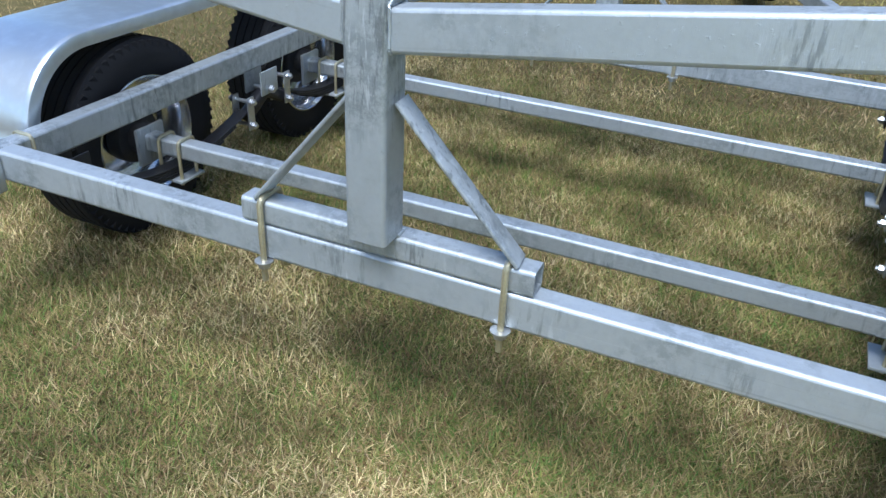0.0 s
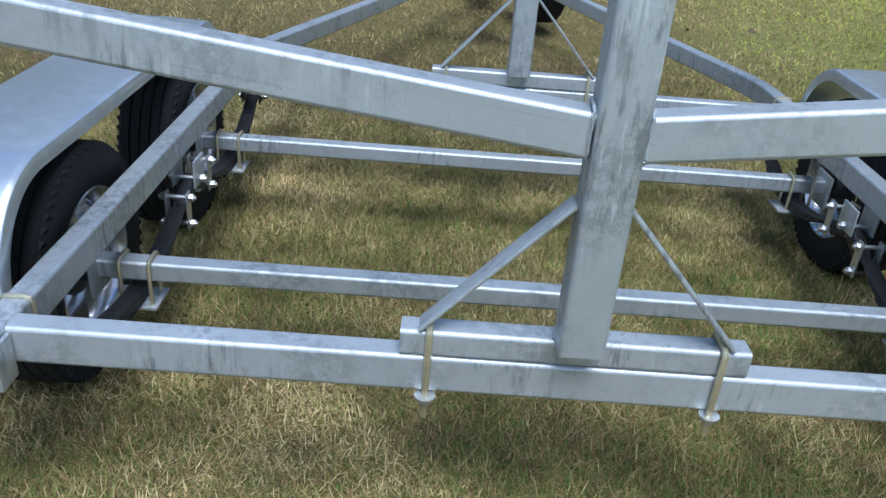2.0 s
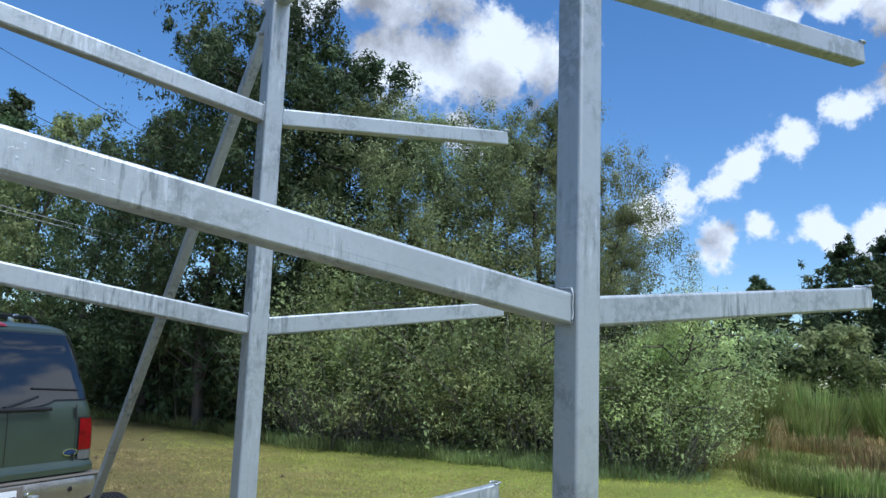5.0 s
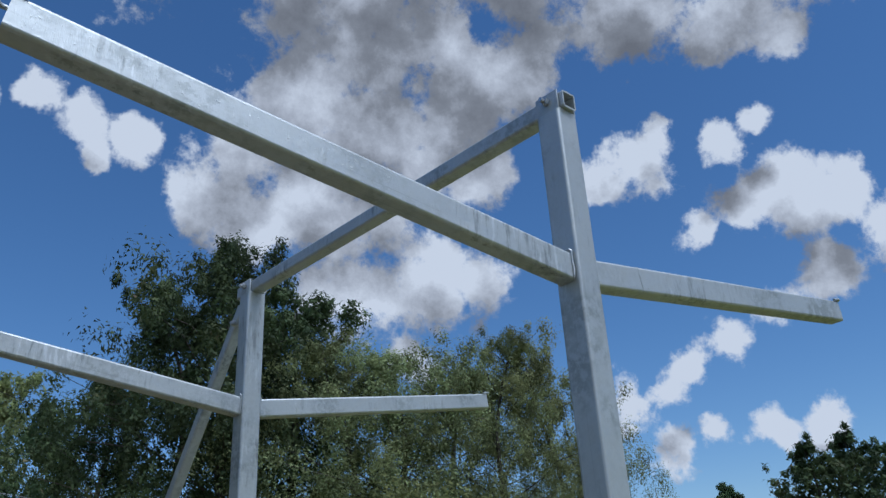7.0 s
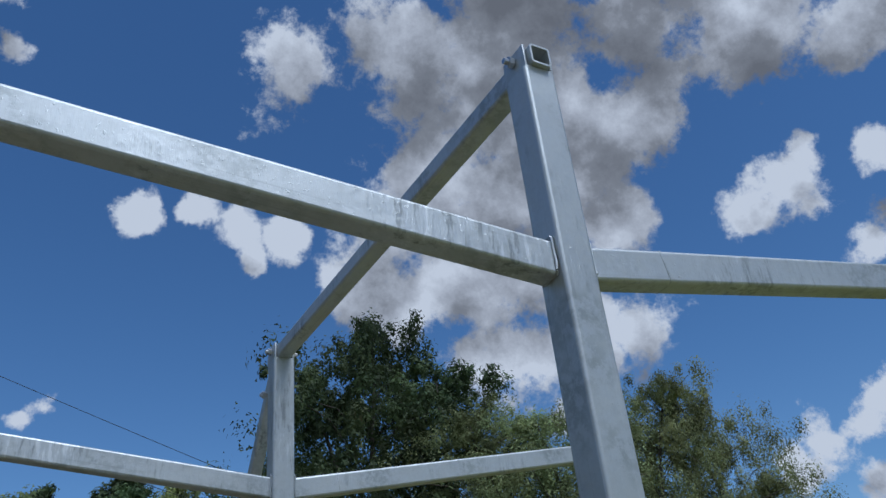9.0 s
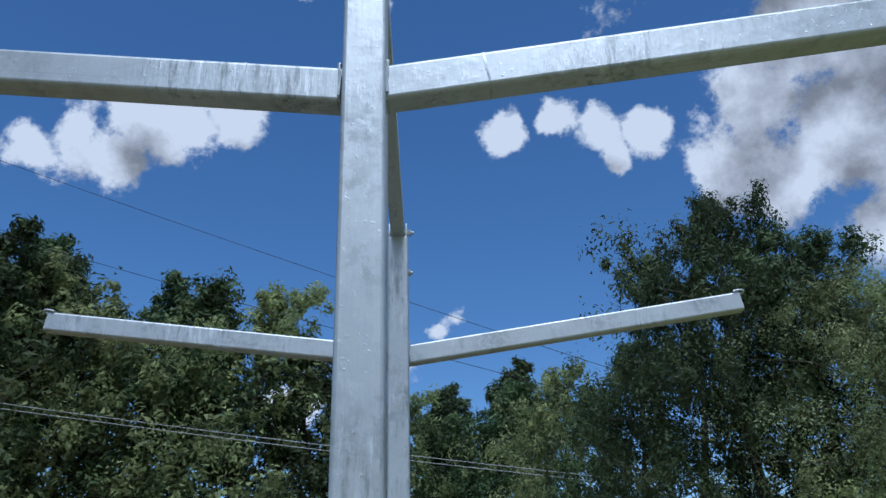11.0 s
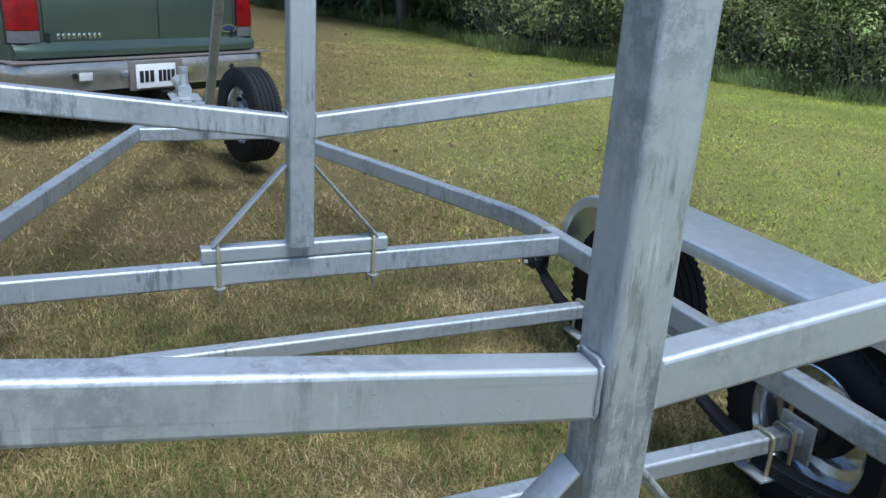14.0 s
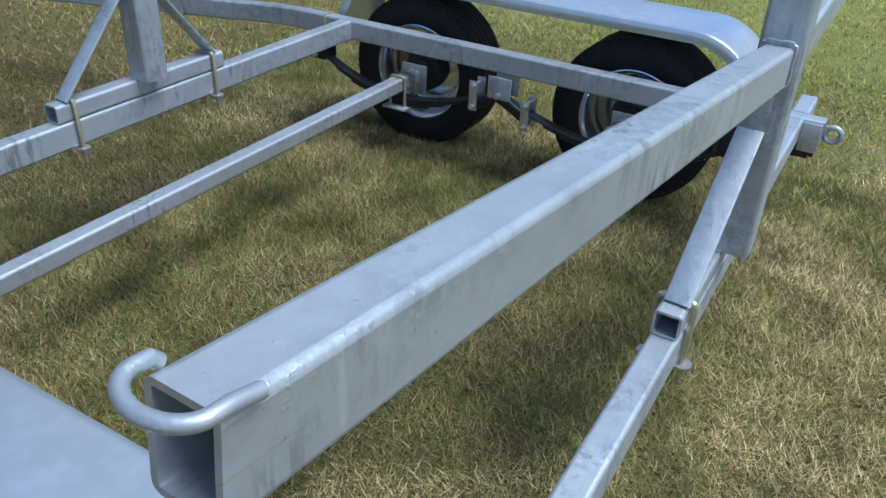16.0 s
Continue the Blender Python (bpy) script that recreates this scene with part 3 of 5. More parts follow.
# centre height at the post, rise to the left and to the right tip
ARMS = {Y_REAR: ((0.925, 0.140, 0.172), (1.788, 0.165, 0.135), (2.630, 0.174, 0.129)),
        Y_FRONT: ((0.926, 0.150, 0.150), (1.788, 0.165, 0.164), (2.645, 0.157, 0.186))}


def u_bolt(x, y, half, z0, z1, r=0.0065, axis="y"):
    """Legs along z at +-half, bent over the top."""
    pts = [(-half, z0)] + [(-half, z1 - 0.012), (-half + 0.004, z1 - 0.004), (-half + 0.012, z1)] + [(half - 0.012, z1), (half - 0.004, z1 - 0.004), (half, z1 - 0.012)] + [(half, z0)]
    if axis == "y":
        return rod([(x, y + a, z) for a, z in pts], r, 8, up=(1, 0, 0.01))
    return rod([(x + a, y, z) for a, z in pts], r, 8, up=(0, 1, 0.01))


weld_rng = random.Random(12)


def rack_post(y, twist, top):
    """Shoe, post, braces, U-bolts and the arms of one upright."""
    part("shoe_tube", rect_tube((-0.305, y, 0.517), (0.305, y, 0.517), 0.051, 0.051, 0.005), GALV, trailer)
    yc = y - 0.035
    part("post", rect_tube((0, yc, 0.5435), (0, yc, top), 0.078, 0.076, 0.006, up=(0, 1, 0)), GALV, trailer)
    base = [(a * 0.040, yc + b * 0.039, 0.545) for a, b in ((-1, 0.3), (-1, 1), (1, 1), (1, 0.3))]
    part("weld_bead", rod(base, 0.0035, 6), GALV, trailer)
    for s in (-1, 1):
        bm = sweep(bmesh.new(), round_rect(0.050, 0.008, 0.003, 2), [(s * 0.270, y - 0.004, 0.546), (s * 0.042, y - 0.022, 0.805)], up=(0, 0, 1))
        part("brace", bm, GALV, trailer)
        ub = part("u_bolt", u_bolt(s * 0.255, y, 0.034, 0.368, 0.5495), ZINC, trailer, "yellow zinc-plated U-bolt")
        for q in (-1, 1):
            bm = bmesh.new()
            sweep(bm, circle(0.019, 16), [(s * 0.255, y + q * 0.034, 0.411), (s * 0.255, y + q * 0.034, 0.4145)], up=(0, 1, 0))
            hexnut(bm, (s * 0.255, y + q * 0.034, 0.405), (0, 0, 1), 0.0125, 0.013)
            part("nut", bm, BOLT, ub)
        for (z, *rises), tw in zip(ARMS[y], twist):
            rise = rises[(s + 1) // 2]
            ya, tip = y - 0.035, s * (1.322 if y == Y_REAR and s < 0 else 1.310)
            arm = part("arm", rect_tube((s * 0.041, ya, z), (tip, ya, z + rise), 0.052, 0.0725), GALV, trailer)
            weld = [(s * 0.0425, ya + a * 0.0285, z + 0.006 + b * 0.0405) for a, b in ((-1, -0.8), (-1, 0.8), (-0.8, 1), (0.8, 1), (1, 0.8), (1, -0.8), (0.8, -1), (-0.8, -1), (-1, -0.8))]
            bead = []
            for p, q in zip(weld, weld[1:]):
                bead += [Vector(p).lerp(Vector(q), k / 4) + Vector([weld_rng.uniform(-0.0013, 0.0013) for _ in range(3)]) for k in range(4)]
            part("weld_bead", rod(bead, 0.0026, 6, up=(1, 0.1, 0.1)), GALV, arm)
            if z > 2:
                f = 0.14 if y == Y_REAR else 0.13
                cx, cz = s * (0.041 + 1.265 * f), z + rise * f
                part("seam_ring", rect_tube((cx - s * 0.002, ya, cz), (cx + s * 0.002, ya, cz + 0.0006), 0.0532, 0.0738), GALV, arm)
            zt = z + rise + 0.039
            x0, x1 = tip - s * 0.028, tip
            hook = [(x0, ya - 0.027, zt - 0.004), (tip - s * 0.010, ya - 0.027, zt + 0.001)]
            for k in range(15):
                a = radians(-90 + 180 * k / 14)
                hook.append((x1 + s * 0.019 * math.cos(a), ya + 0.027 * math.sin(a), zt + 0.002))
            hook += [(tip - s * 0.010, ya + 0.027, zt + 0.001), (x0 + s * 0.014, ya + 0.027, zt - 0.004)]
            part("tie_loop", rod(hook, 0.0048, 12), GALV, arm)
            arm.matrix_basis = Matrix.Translation((0, ya, 0)) @ Matrix.Rotation(radians(tw), 4, "Z") @ Matrix.Translation((0, -ya, 0))


for y, top in zip((Y_REAR, Y_FRONT), POST_TOPS):
    rack_post(y, TWIST if y == Y_REAR else (0, 0, 0), top)
part("ridge_tube", rect_tube((0, -0.085, 3.122), (0, 1.72, 3.1465), 0.052, 0.052), GALV, trailer)
part("stay_pole", rect_tube((0, 1.70, 3.085), (0, 3.785, 0.50), 0.045, 0.045, up=(0, 1, 0.6)), GALV, trailer)
for y in AXLES:
    part("axle", rect_tube((-1.08, y, 0.298), (1.08, y, 0.298), 0.051, 0.051), GALV, trailer)

# running gear
HUB_Z = 0.304


def wheel(y, s, parent, x=1.175, z=HUB_Z):
    """A trailer wheel: tyre with tread grooves and pressed steel rim; s gives the outer side."""
    hub = new("wheel")
    hub.parent = parent
    hub.matrix_basis = Matrix.Translation((s * x + (0.012 if x > 1 else 0), y, z)) @ (Matrix.Identity(4) if s > 0 else Matrix.Rotation(math.pi, 4, "Z"))
    return hub


def tyre_mesh(R=0.306, w=0.185, rr=0.175):
    prof = [(-w * 0.36, rr), (-w * 0.46, rr + 0.012), (-w * 0.50, rr + 0.05), (-w * 0.50, R - 0.045), (-w * 0.46, R - 0.018), (-w * 0.42, R - 0.008)]
    for k in range(5):
        a, b = -w * 0.40 + k * w * 0.165, -w * 0.40 + k * w * 0.165 + w * 0.135
        prof += [(a, R - 0.001), (b, R - 0.001)]
        if k < 4:
            prof += [(b + 0.001, R - 0.009), (b + w * 0.03 - 0.001, R - 0.009)]
    prof += [(w * 0.42, R - 0.008), (w * 0.46, R - 0.018), (w * 0.50, R - 0.045), (w * 0.50, rr + 0.05), (w * 0.46, rr + 0.012), (w * 0.36, rr)]
    return lathe(prof, 72)


def tread_lugs(bm, R, w):
    for k in range(60):
        a = 2 * math.pi * k / 60
        for q in (-1, 1):
            m = Matrix.Rotation(a, 4, "X") @ Matrix.Translation((q * w * 0.425, 0, R - 0.0175)) @ Matrix.Rotation(q * 0.4, 4, "Z")
            bmesh.ops.create_cube(bm, size=1, matrix=m @ Matrix.Diagonal((w * 0.08, 0.016, 0.018, 1)))
    return bm


def rim_mesh(rr=0.178, w=0.15):
    """Barrel and dished disc, outer side at +x."""
    prof = [(-w * 0.56, rr + 0.014), (-w * 0.58, rr + 0.006), (-w * 0.5, rr - 0.004), (-w * 0.42, rr - 0.010), (-w * 0.2, rr - 0.022), (w * 0.2, rr - 0.024), (w * 0.40, rr - 0.008), (w * 0.5, rr + 0.010)]
    bm = lathe(prof, 48)
    prof = [(w * 0.15, rr - 0.022), (w * 0.22, rr - 0.05), (w * 0.12, rr - 0.085), (w * 0.10, 0.05), (w * 0.20, 0.045), (w * 0.20, 0.0)]
    return lathe(prof, 48, bm)


def rim_holes(bm, n=8, r=0.118, x=0.034):
    for k in range(n):
        a = 2 * math.pi * k / n
        sweep(bm, circle(0.017, 10), [(x, r * math.cos(a), r * math.sin(a)), (x + 0.006, r * math.cos(a), r * math.sin(a))], up=(0, 0.3, 1))
    return bm


TYRE = tread_lugs(tyre_mesh(0.297), 0.297, 0.185)
RIMM = rim_mesh()
HOLES = rim_holes(bmesh.new())
DRUM_BM = lathe([(-0.085, 0.0), (-0.085, 0.045), (-0.05, 0.05), (-0.045, 0.080), (-0.035, 0.086), (0.0, 0.086), (0.005, 0.0)], 36)


def mesh_of(name, bm, mat):
    ob = obj(name, bm, mat)
    me = ob.data
    bpy.data.objects.remove(ob)
    return me


tyre_me, rim_me, drum_me, hole_me = mesh_of("tyre", TYRE, RUBBER), mesh_of("rim", RIMM, RIM), mesh_of("brake_drum", DRUM_BM, DRUM), mesh_of("vent", HOLES, BLACKSTEEL)


def child(name, me, parent, label=""):
    ob = new(name, me)
    ob.parent = parent
    if label:
        ob["label"] = label
    return ob


def trailer_wheel(y, s, parent, x=1.175, z=HUB_Z, drum=True):
    h = wheel(y, s, parent, x, z)
    child("tyre", tyre_me, h, "black ribbed trailer tyre")
    child("rim", rim_me, h, "silver pressed steel rim")
    tagged(child("vent_holes", hole_me, h), kind="stuff")
    if drum:
        child("brake_drum", drum_me, h)
    return h


for s in (-1, 1):
    for y in AXLES:
        trailer_wheel(y, s, trailer)


def fender(s):
    """Tandem fender: one rolled sheet over both wheels, with a rounded inner and outer lip."""
    x0, x1, top = 1.082, 1.372, 0.662
    ya, yb, zl, r = 0.120, 1.800, 0.395, 0.235
    side = [(ya, zl), (ya + 0.004, zl + 0.02)]
    side += arc_points((ya + 0.012 + r, top - r), r, 180, 90, 14)
    side += [(ya + 0.012 + r + (yb - ya - 0.024 - 2 * r) * k / 6, top) for k in range(1, 6)]
    side += arc_points((yb - 0.012 - r, top - r), r, 90, 0, 14)
    side += [(yb - 0.004, zl + 0.02), (yb, zl)]
    cross = [(x0 + 0.002, -0.042), (x0, -0.036), (x0, -0.012), (x0 + 0.003, -0.005), (x0 + 0.010, -0.001), (x0 + 0.018, 0.0), (x0 + 0.08, 0.002), ((x0 + x1) / 2, 0.004), (x1 - 0.08, 0.002), (x1 - 0.018, 0.0), (x1 - 0.010, -0.001), (x1 - 0.003, -0.005), (x1, -0.012), (x1, -0.036)]
    bm = bmesh.new()
    rings = []
    for i, (y, z) in enumerate(side):
        a, b = side[max(i - 1, 0)], side[min(i + 1, len(side) - 1)]
        t = Vector((b[0] - a[0], b[1] - a[1])).normalized()
        n = Vector((-t.y, t.x))
        rings.append([bm.verts.new((s * x, y + n.x * d, z + n.y * d)) for x, d in cross])
    for a, b in zip(rings, rings[1:]):
        for i in range(len(cross) - 1):
            bm.faces.new((a[i], a[i + 1], b[i + 1], b[i]))
    bmesh.ops.recalc_face_normals(bm, faces=bm.faces)
    bmesh.ops.solidify(bm, geom=bm.faces[:], thickness=0.004)
    return part("fender", bm, SHEET, trailer, "smooth bright metal tandem fender")


for s in (-1, 1):
    fd = fender(s)
    for y in (0.10, 1.80):
        bm = bmesh.new()
        box(bm, (min(s * 1.054, s * 1.10), y - 0.03, 0.425), (max(s * 1.054, s * 1.10), y + 0.03, 0.437), 0.003)
        part("fender_bracket", bm, GALV, fd)
    part("fender_clip", u_bolt(s * RAIL_X, 0.07, 0.030, 0.40, 0.494, 0.0045, axis="x"), ZINC, trailer, "brass-coloured clip over the rail")
    part("fender_clip", u_bolt(s * RAIL_X, 1.770, 0.030, 0.40, 0.494, 0.0045, axis="x"), ZINC, trailer)

# leaf springs, hangers, equalisers
SPR_X = 0.985


def leaf(yc, y0, y1, z0, z1, zmid):
    bm = bmesh.new()
    for k in range(4):
        f = 1 - 0.2 * k
        pts = []
        for i in range(13):
            t = -1 + 2 * i / 12
            e = (y0 if t < 0 else y1) - yc
            ez = z0 if t < 0 else z1
            u = abs(t) * f
            pts.append((0, yc + e * u, zmid + (ez - zmid) * u * u - 0.009 * k))
        sweep(bm, round_rect(0.045, 0.008, 0.002, 1), pts)
    return bm


for s in (-1, 1):
    for y, ends in ((AXLES[0], (0.15, 0.86)), (AXLES[1], (1.08, 1.78))):
        m = leaf(y, ends[0], ends[1], 0.34 if y < 1 else 0.31, 0.30 if y < 1 else 0.345, 0.243)
        ob = part("leaf_spring", m, BLACKSTEEL, trailer, "black leaf spring pack")
        ob.location.x = s * SPR_X
        for dx in (-0.036, 0.036):
            part("axle_u_bolt", u_bolt(s * SPR_X + dx + 0.008, y, 0.033, 0.195, 0.3295, 0.0055), ZINC, trailer)
        bm = bmesh.new()
        box(bm, (s * SPR_X - 0.06, y - 0.05, 0.205), (s * SPR_X + 0.06, y + 0.05, 0.213), 0.002)
        part("spring_plate", bm, GALV, trailer)
        bm = bmesh.new()
        box(bm, (s * 1.075 - 0.006, y - 0.055, 0.23), (s * 1.075 + 0.006, y + 0.055, 0.345), 0.003)
        part("axle_flange", bm, GALV, trailer)
    for y, zb in ((0.15, 0.325), (0.97, 0.335), (1.79, 0.325)):
        for q in (-1, 1):
            bm = bmesh.new()
            box(bm, (s * SPR_X + q * 0.032 - 0.003, y - 0.045, zb), (s * SPR_X + q * 0.032 + 0.003, y + 0.045, 0.4148), 0.0015)
            part("hanger_plate", bm, GALV if y == 0.97 else BLACKSTEEL, trailer)
        bm = bmesh.new()
        rod([(s * SPR_X - 0.055, y, zb + 0.015), (s * SPR_X + 0.055, y, zb + 0.015)], 0.007, 8, bm)
        for q in (-1, 1):
            hexnut(bm, (s * SPR_X + q * 0.044, y, zb + 0.015), (1, 0, 0), 0.013, 0.012)
        part("hanger_bolt", bm, BOLT, trailer)
    # equaliser beam and shackles
    pts = [(s * SPR_X, 0.97 + d, 0.345 - 0.55 * abs(d) + (0.0 if d > 0 else -0.015)) for d in (-0.10, -0.06, -0.02, 0.02, 0.06, 0.10)]
    part("equaliser", sweep(bmesh.new(), round_rect(0.04, 0.04, 0.01), pts), BLACKSTEEL, trailer)
    for y, za, zb in ((1.075, 0.365, 0.285), (0.865, 0.335, 0.255)):
        for q in (-1, 1):
            bm = bmesh.new()
            box(bm, (s * SPR_X + q * 0.030 - 0.003, y - 0.016, zb - 0.016), (s * SPR_X + q * 0.030 + 0.003, y + 0.016, za + 0.016), 0.0025)
            part("shackle_plate", bm, BOLT, trailer)
        for z in (za, zb):
            bm = bmesh.new()
            rod([(s * SPR_X - 0.052, y, z), (s * SPR_X + 0.052, y, z)], 0.0065, 8, bm)
            for q in (-1, 1):
                hexnut(bm, (s * SPR_X + q * 0.040, y, z), (1, 0, 0), 0.012, 0.011)
            part("shackle_bolt", bm, BOLT, trailer)

# ridge saddles, stay bolts, rear end fittings
for y, top in zip((-0.035, Y_FRONT - 0.035), POST_TOPS):
    bm = bmesh.new()
    box(bm, (-0.036, y - 0.038, top + 0.0005), (-0.030, y + 0.038, top + 0.060), 0.002)
    box(bm, (0.030, y - 0.038, top + 0.0005), (0.036, y + 0.038, top + 0.060), 0.002)
    box(bm, (-0.036, y - 0.038, top - 0.0015), (0.036, y + 0.038, top + 0.0040), 0.002)
    sad = part("ridge_saddle", bm, GALV, trailer)
    bm = bmesh.new()
    rod([(-0.062, y, top + 0.035), (0.062, y, top + 0.035)], 0.007, 8, bm)
    for q in (-1, 1):
        hexnut(bm, (q * 0.045, y, top + 0.035), (1, 0, 0), 0.013, 0.012)
    part("saddle_bolt", bm, BOLT, sad)
bm = bmesh.new()
rod([(-0.055, 1.71, 3.01), (0.055, 1.71, 3.01)], 0.007, 8, bm)
for q in (-1, 1):
    hexnut(bm, (q * 0.042, 1.71, 3.01), (1, 0, 0), 0.013, 0.012)
part("stay_bolt", bm, BOLT, trailer)
for s in (-1, 1):
    bm = bmesh.new()
    box(bm, (min(s * 0.980, s * 0.9895), -0.082, 0.392), (max(s * 0.980, s * 0.9895), -0.0275, 0.482), 0.003)
    part("corner_plate", bm, GALV, trailer)
    bm = bmesh.new()
    box(bm, (min(s * 1.0445, s * 1.056), -0.096, 0.412), (max(s * 1.0445, s * 1.056), -0.034, 0.462), 0.003)
    eye = [(s * 1.050, -0.112 + 0.023 * math.cos(a), 0.437 + 0.023 * math.sin(a)) for a in [2 * math.pi * k / 20 for k in range(21)]]
    rod(eye, 0.0085, 8, bm, up=(1, 0, 0))
    part("tie_eye", bm, GALV, trailer)
    bm = bmesh.new()
    box(bm, (min(s * 1.062, s * 1.205), -0.060, 0.338), (max(s * 1.062, s * 1.205), 0.006, 0.4135), 0.006)
    lamp = part("tail_lamp", bm, BLACKSTEEL, trailer, "black tail lamp housing")
    bm = bmesh.new()
    box(bm, (min(s * 1.068, s * 1.199), -0.074, 0.344), (max(s * 1.068, s * 1.199), -0.0605, 0.409), 0.005)
    part("lamp_lens", bm, LAMP_RED, lamp, "red tail lamp lens")
    bm = bmesh.new()
    hexnut(bm, (s * 1.075, -0.076, 0.40), (0, 1, 0), 0.006, 0.005)
    part("lens_screw", bm, BOLT, lamp)

# tongue, coupler, chains, spare wheel
bm = bmesh.new()
box(bm, (-0.10, 4.73, 0.4905), (0.10, 4.99, 0.4985), 0.003)
part("coupler_plate", bm, GALV, trailer)
bm = bmesh.new()
sweep(bm, round_rect(0.085, 0.07, 0.015), [(0, 4.82, 0.535), (0, 4.99, 0.545), (0, 5.07, 0.560)])
sweep(bm, round_rect(0.10, 0.085, 0.04, 4), [(0, 5.07, 0.555), (0, 5.14, 0.560), (0, 5.19, 0.550)])
part("coupler", bm, GALV, trailer)
bm = bmesh.new()
sweep(bm, round_rect(0.05, 0.05, 0.008), [(0, 4.87, 0.56), (0, 4.87, 0.665)], up=(0, 1, 0))
sweep(bm, circle(0.035, 12), [(0, 4.87, 0.665), (0, 4.87, 0.690)], up=(0, 1, 0))
part("coupler_latch", bm, GALV, trailer)
bm = bmesh.new()
box(bm, (-0.055, 3.87, 0.4905), (0.055, 3.91, 0.62), 0.004)
box(bm, (-0.08, 3.81, 0.4905), (0.08, 4.05, 0.4985), 0.003)
part("stay_foot", bm, GALV, trailer)
part("tongue_tube", rect_tube((0, 3.91, 0.4525), (0, 4.97, 0.4525), 0.070, 0.074), GALV, trailer)
for s in (-1, 1):
    pts = [(s * (0.09 + 0.05 * math.sin(k * 0.5)), 4.73 + 0.045 * k, 0.42 - 0.10 * math.sin(k / 9 * math.pi)) for k in range(10)]
    bm = bmesh.new()
    for k, (a, b) in enumerate(zip(pts, pts[1:])):
        a, b = Vector(a), Vector(b)
        c, d = (a + b) / 2, (b - a).normalized()
        side = d.cross(Vector((0, 0, 1) if k % 2 else (1, 0, 0.2))).normalized()
        ring = [c + d * 0.030 * math.cos(t) + side * 0.014 * math.sin(t) for t in [2 * math.pi * j / 10 for j in range(11)]]
        rod(ring, 0.0045, 6, bm)
    ch = part("safety_chain", bm, BOLT, trailer)
    hookp = [Vector(pts[-1]) + Vector((0, 0.01 + 0.03 * math.sin(t), 0.035 - 0.035 * math.cos(t))) for t in [k * 0.5 for k in range(9)]]
    part("chain_hook", rod(hookp, 0.006, 8), BOLT, ch)
sp = trailer_wheel(4.36, -1, trailer, x=-0.335, z=0.462, drum=False)
sp.matrix_basis = sp.matrix_basis @ Matrix.Rotation(radians(16), 4, "Z")
bm = bmesh.new()
box(bm, (0.17, 4.32, 0.4905), (0.30, 4.40, 0.500), 0.004)
box(bm, (0.285, 4.29, 0.40), (0.297, 4.43, 0.530), 0.004)
part("spare_bracket", bm, GALV, trailer)


# ---- sport utility vehicle ----
SUV_AT = pose(-0.171, 5.426, 0.04, 0, 0, 30.9) @ Matrix.Scale(1.037, 4)
suv = thing("suv", "dark green utility vehicle with tan lower trim parked on grass", "car", at=SUV_AT)
LV = (  # z, half width, rear y, front y, corner radius
    (0.42, 0.930, 0.06, 5.10, 0.12), (0.50, 0.965, 0.02, 5.25, 0.13), (0.62, 0.975, 0.0, 5.32, 0.13), (0.72, 0.978, 0.0, 5.34, 0.13), (0.85, 0.978, 0.0, 5.34, 0.13), (0.97, 0.972, 0.002, 5.33, 0.13),
    (1.06, 0.962, 0.006, 5.30, 0.13), (1.13, 0.950, 0.012, 5.20, 0.13), (1.175, 0.938, 0.018, 4.10, 0.14), (1.22, 0.925, 0.030, 3.98, 0.14), (1.40, 0.893, 0.075, 3.62, 0.15), (1.58, 0.862, 0.125, 3.30, 0.16), (1.70, 0.836, 0.165, 3.10, 0.17),
    (1.76, 0.810, 0.205, 3.00, 0.18), (1.79, 0.74, 0.28, 2.90, 0.2), (1.805, 0.5, 0.5, 2.7, 0.25), (1.81, 0.2, 0.8, 2.4, 0.2))


def level(z):
    for a, b in zip(LV, LV[1:]):
        if a[0] <= z <= b[0]:
            t = (z - a[0]) / (b[0] - a[0])
            return [p + (q - p) * t for p, q in zip(a, b)]
    return LV[-1] if z > 1 else LV[0]


def outline(z):
    _, w, r, f, c = level(z)
    pts = []

    def corner(cx, cy, a0):
        for k in range(5):
            a = radians(a0 + 90 * k / 5 + 9)
            pts.append((cx + c * math.cos(a), cy + c * math.sin(a)))

    def side(p, q, n):
        for k in range(n + 1):
            pts.append((p[0] + (q[0] - p[0]) * k / n, p[1] + (q[1] - p[1]) * k / n))

    side((-w + c, r), (w - c, r), 14)
    corner(w - c, r + c, -90)
    side((w, r + c), (w, f - c), 70)
    corner(w - c, f - c, 0)
    side((w - c, f), (-w + c, f), 10)
    corner(-w + c, f - c, 90)
    side((-w, f - c), (-w, r + c), 70)
    corner(-w + c, r + c, 180)
    return pts


WHEELS_Y, WZ, WR = (1.10, 4.28), 0.430, 0.328


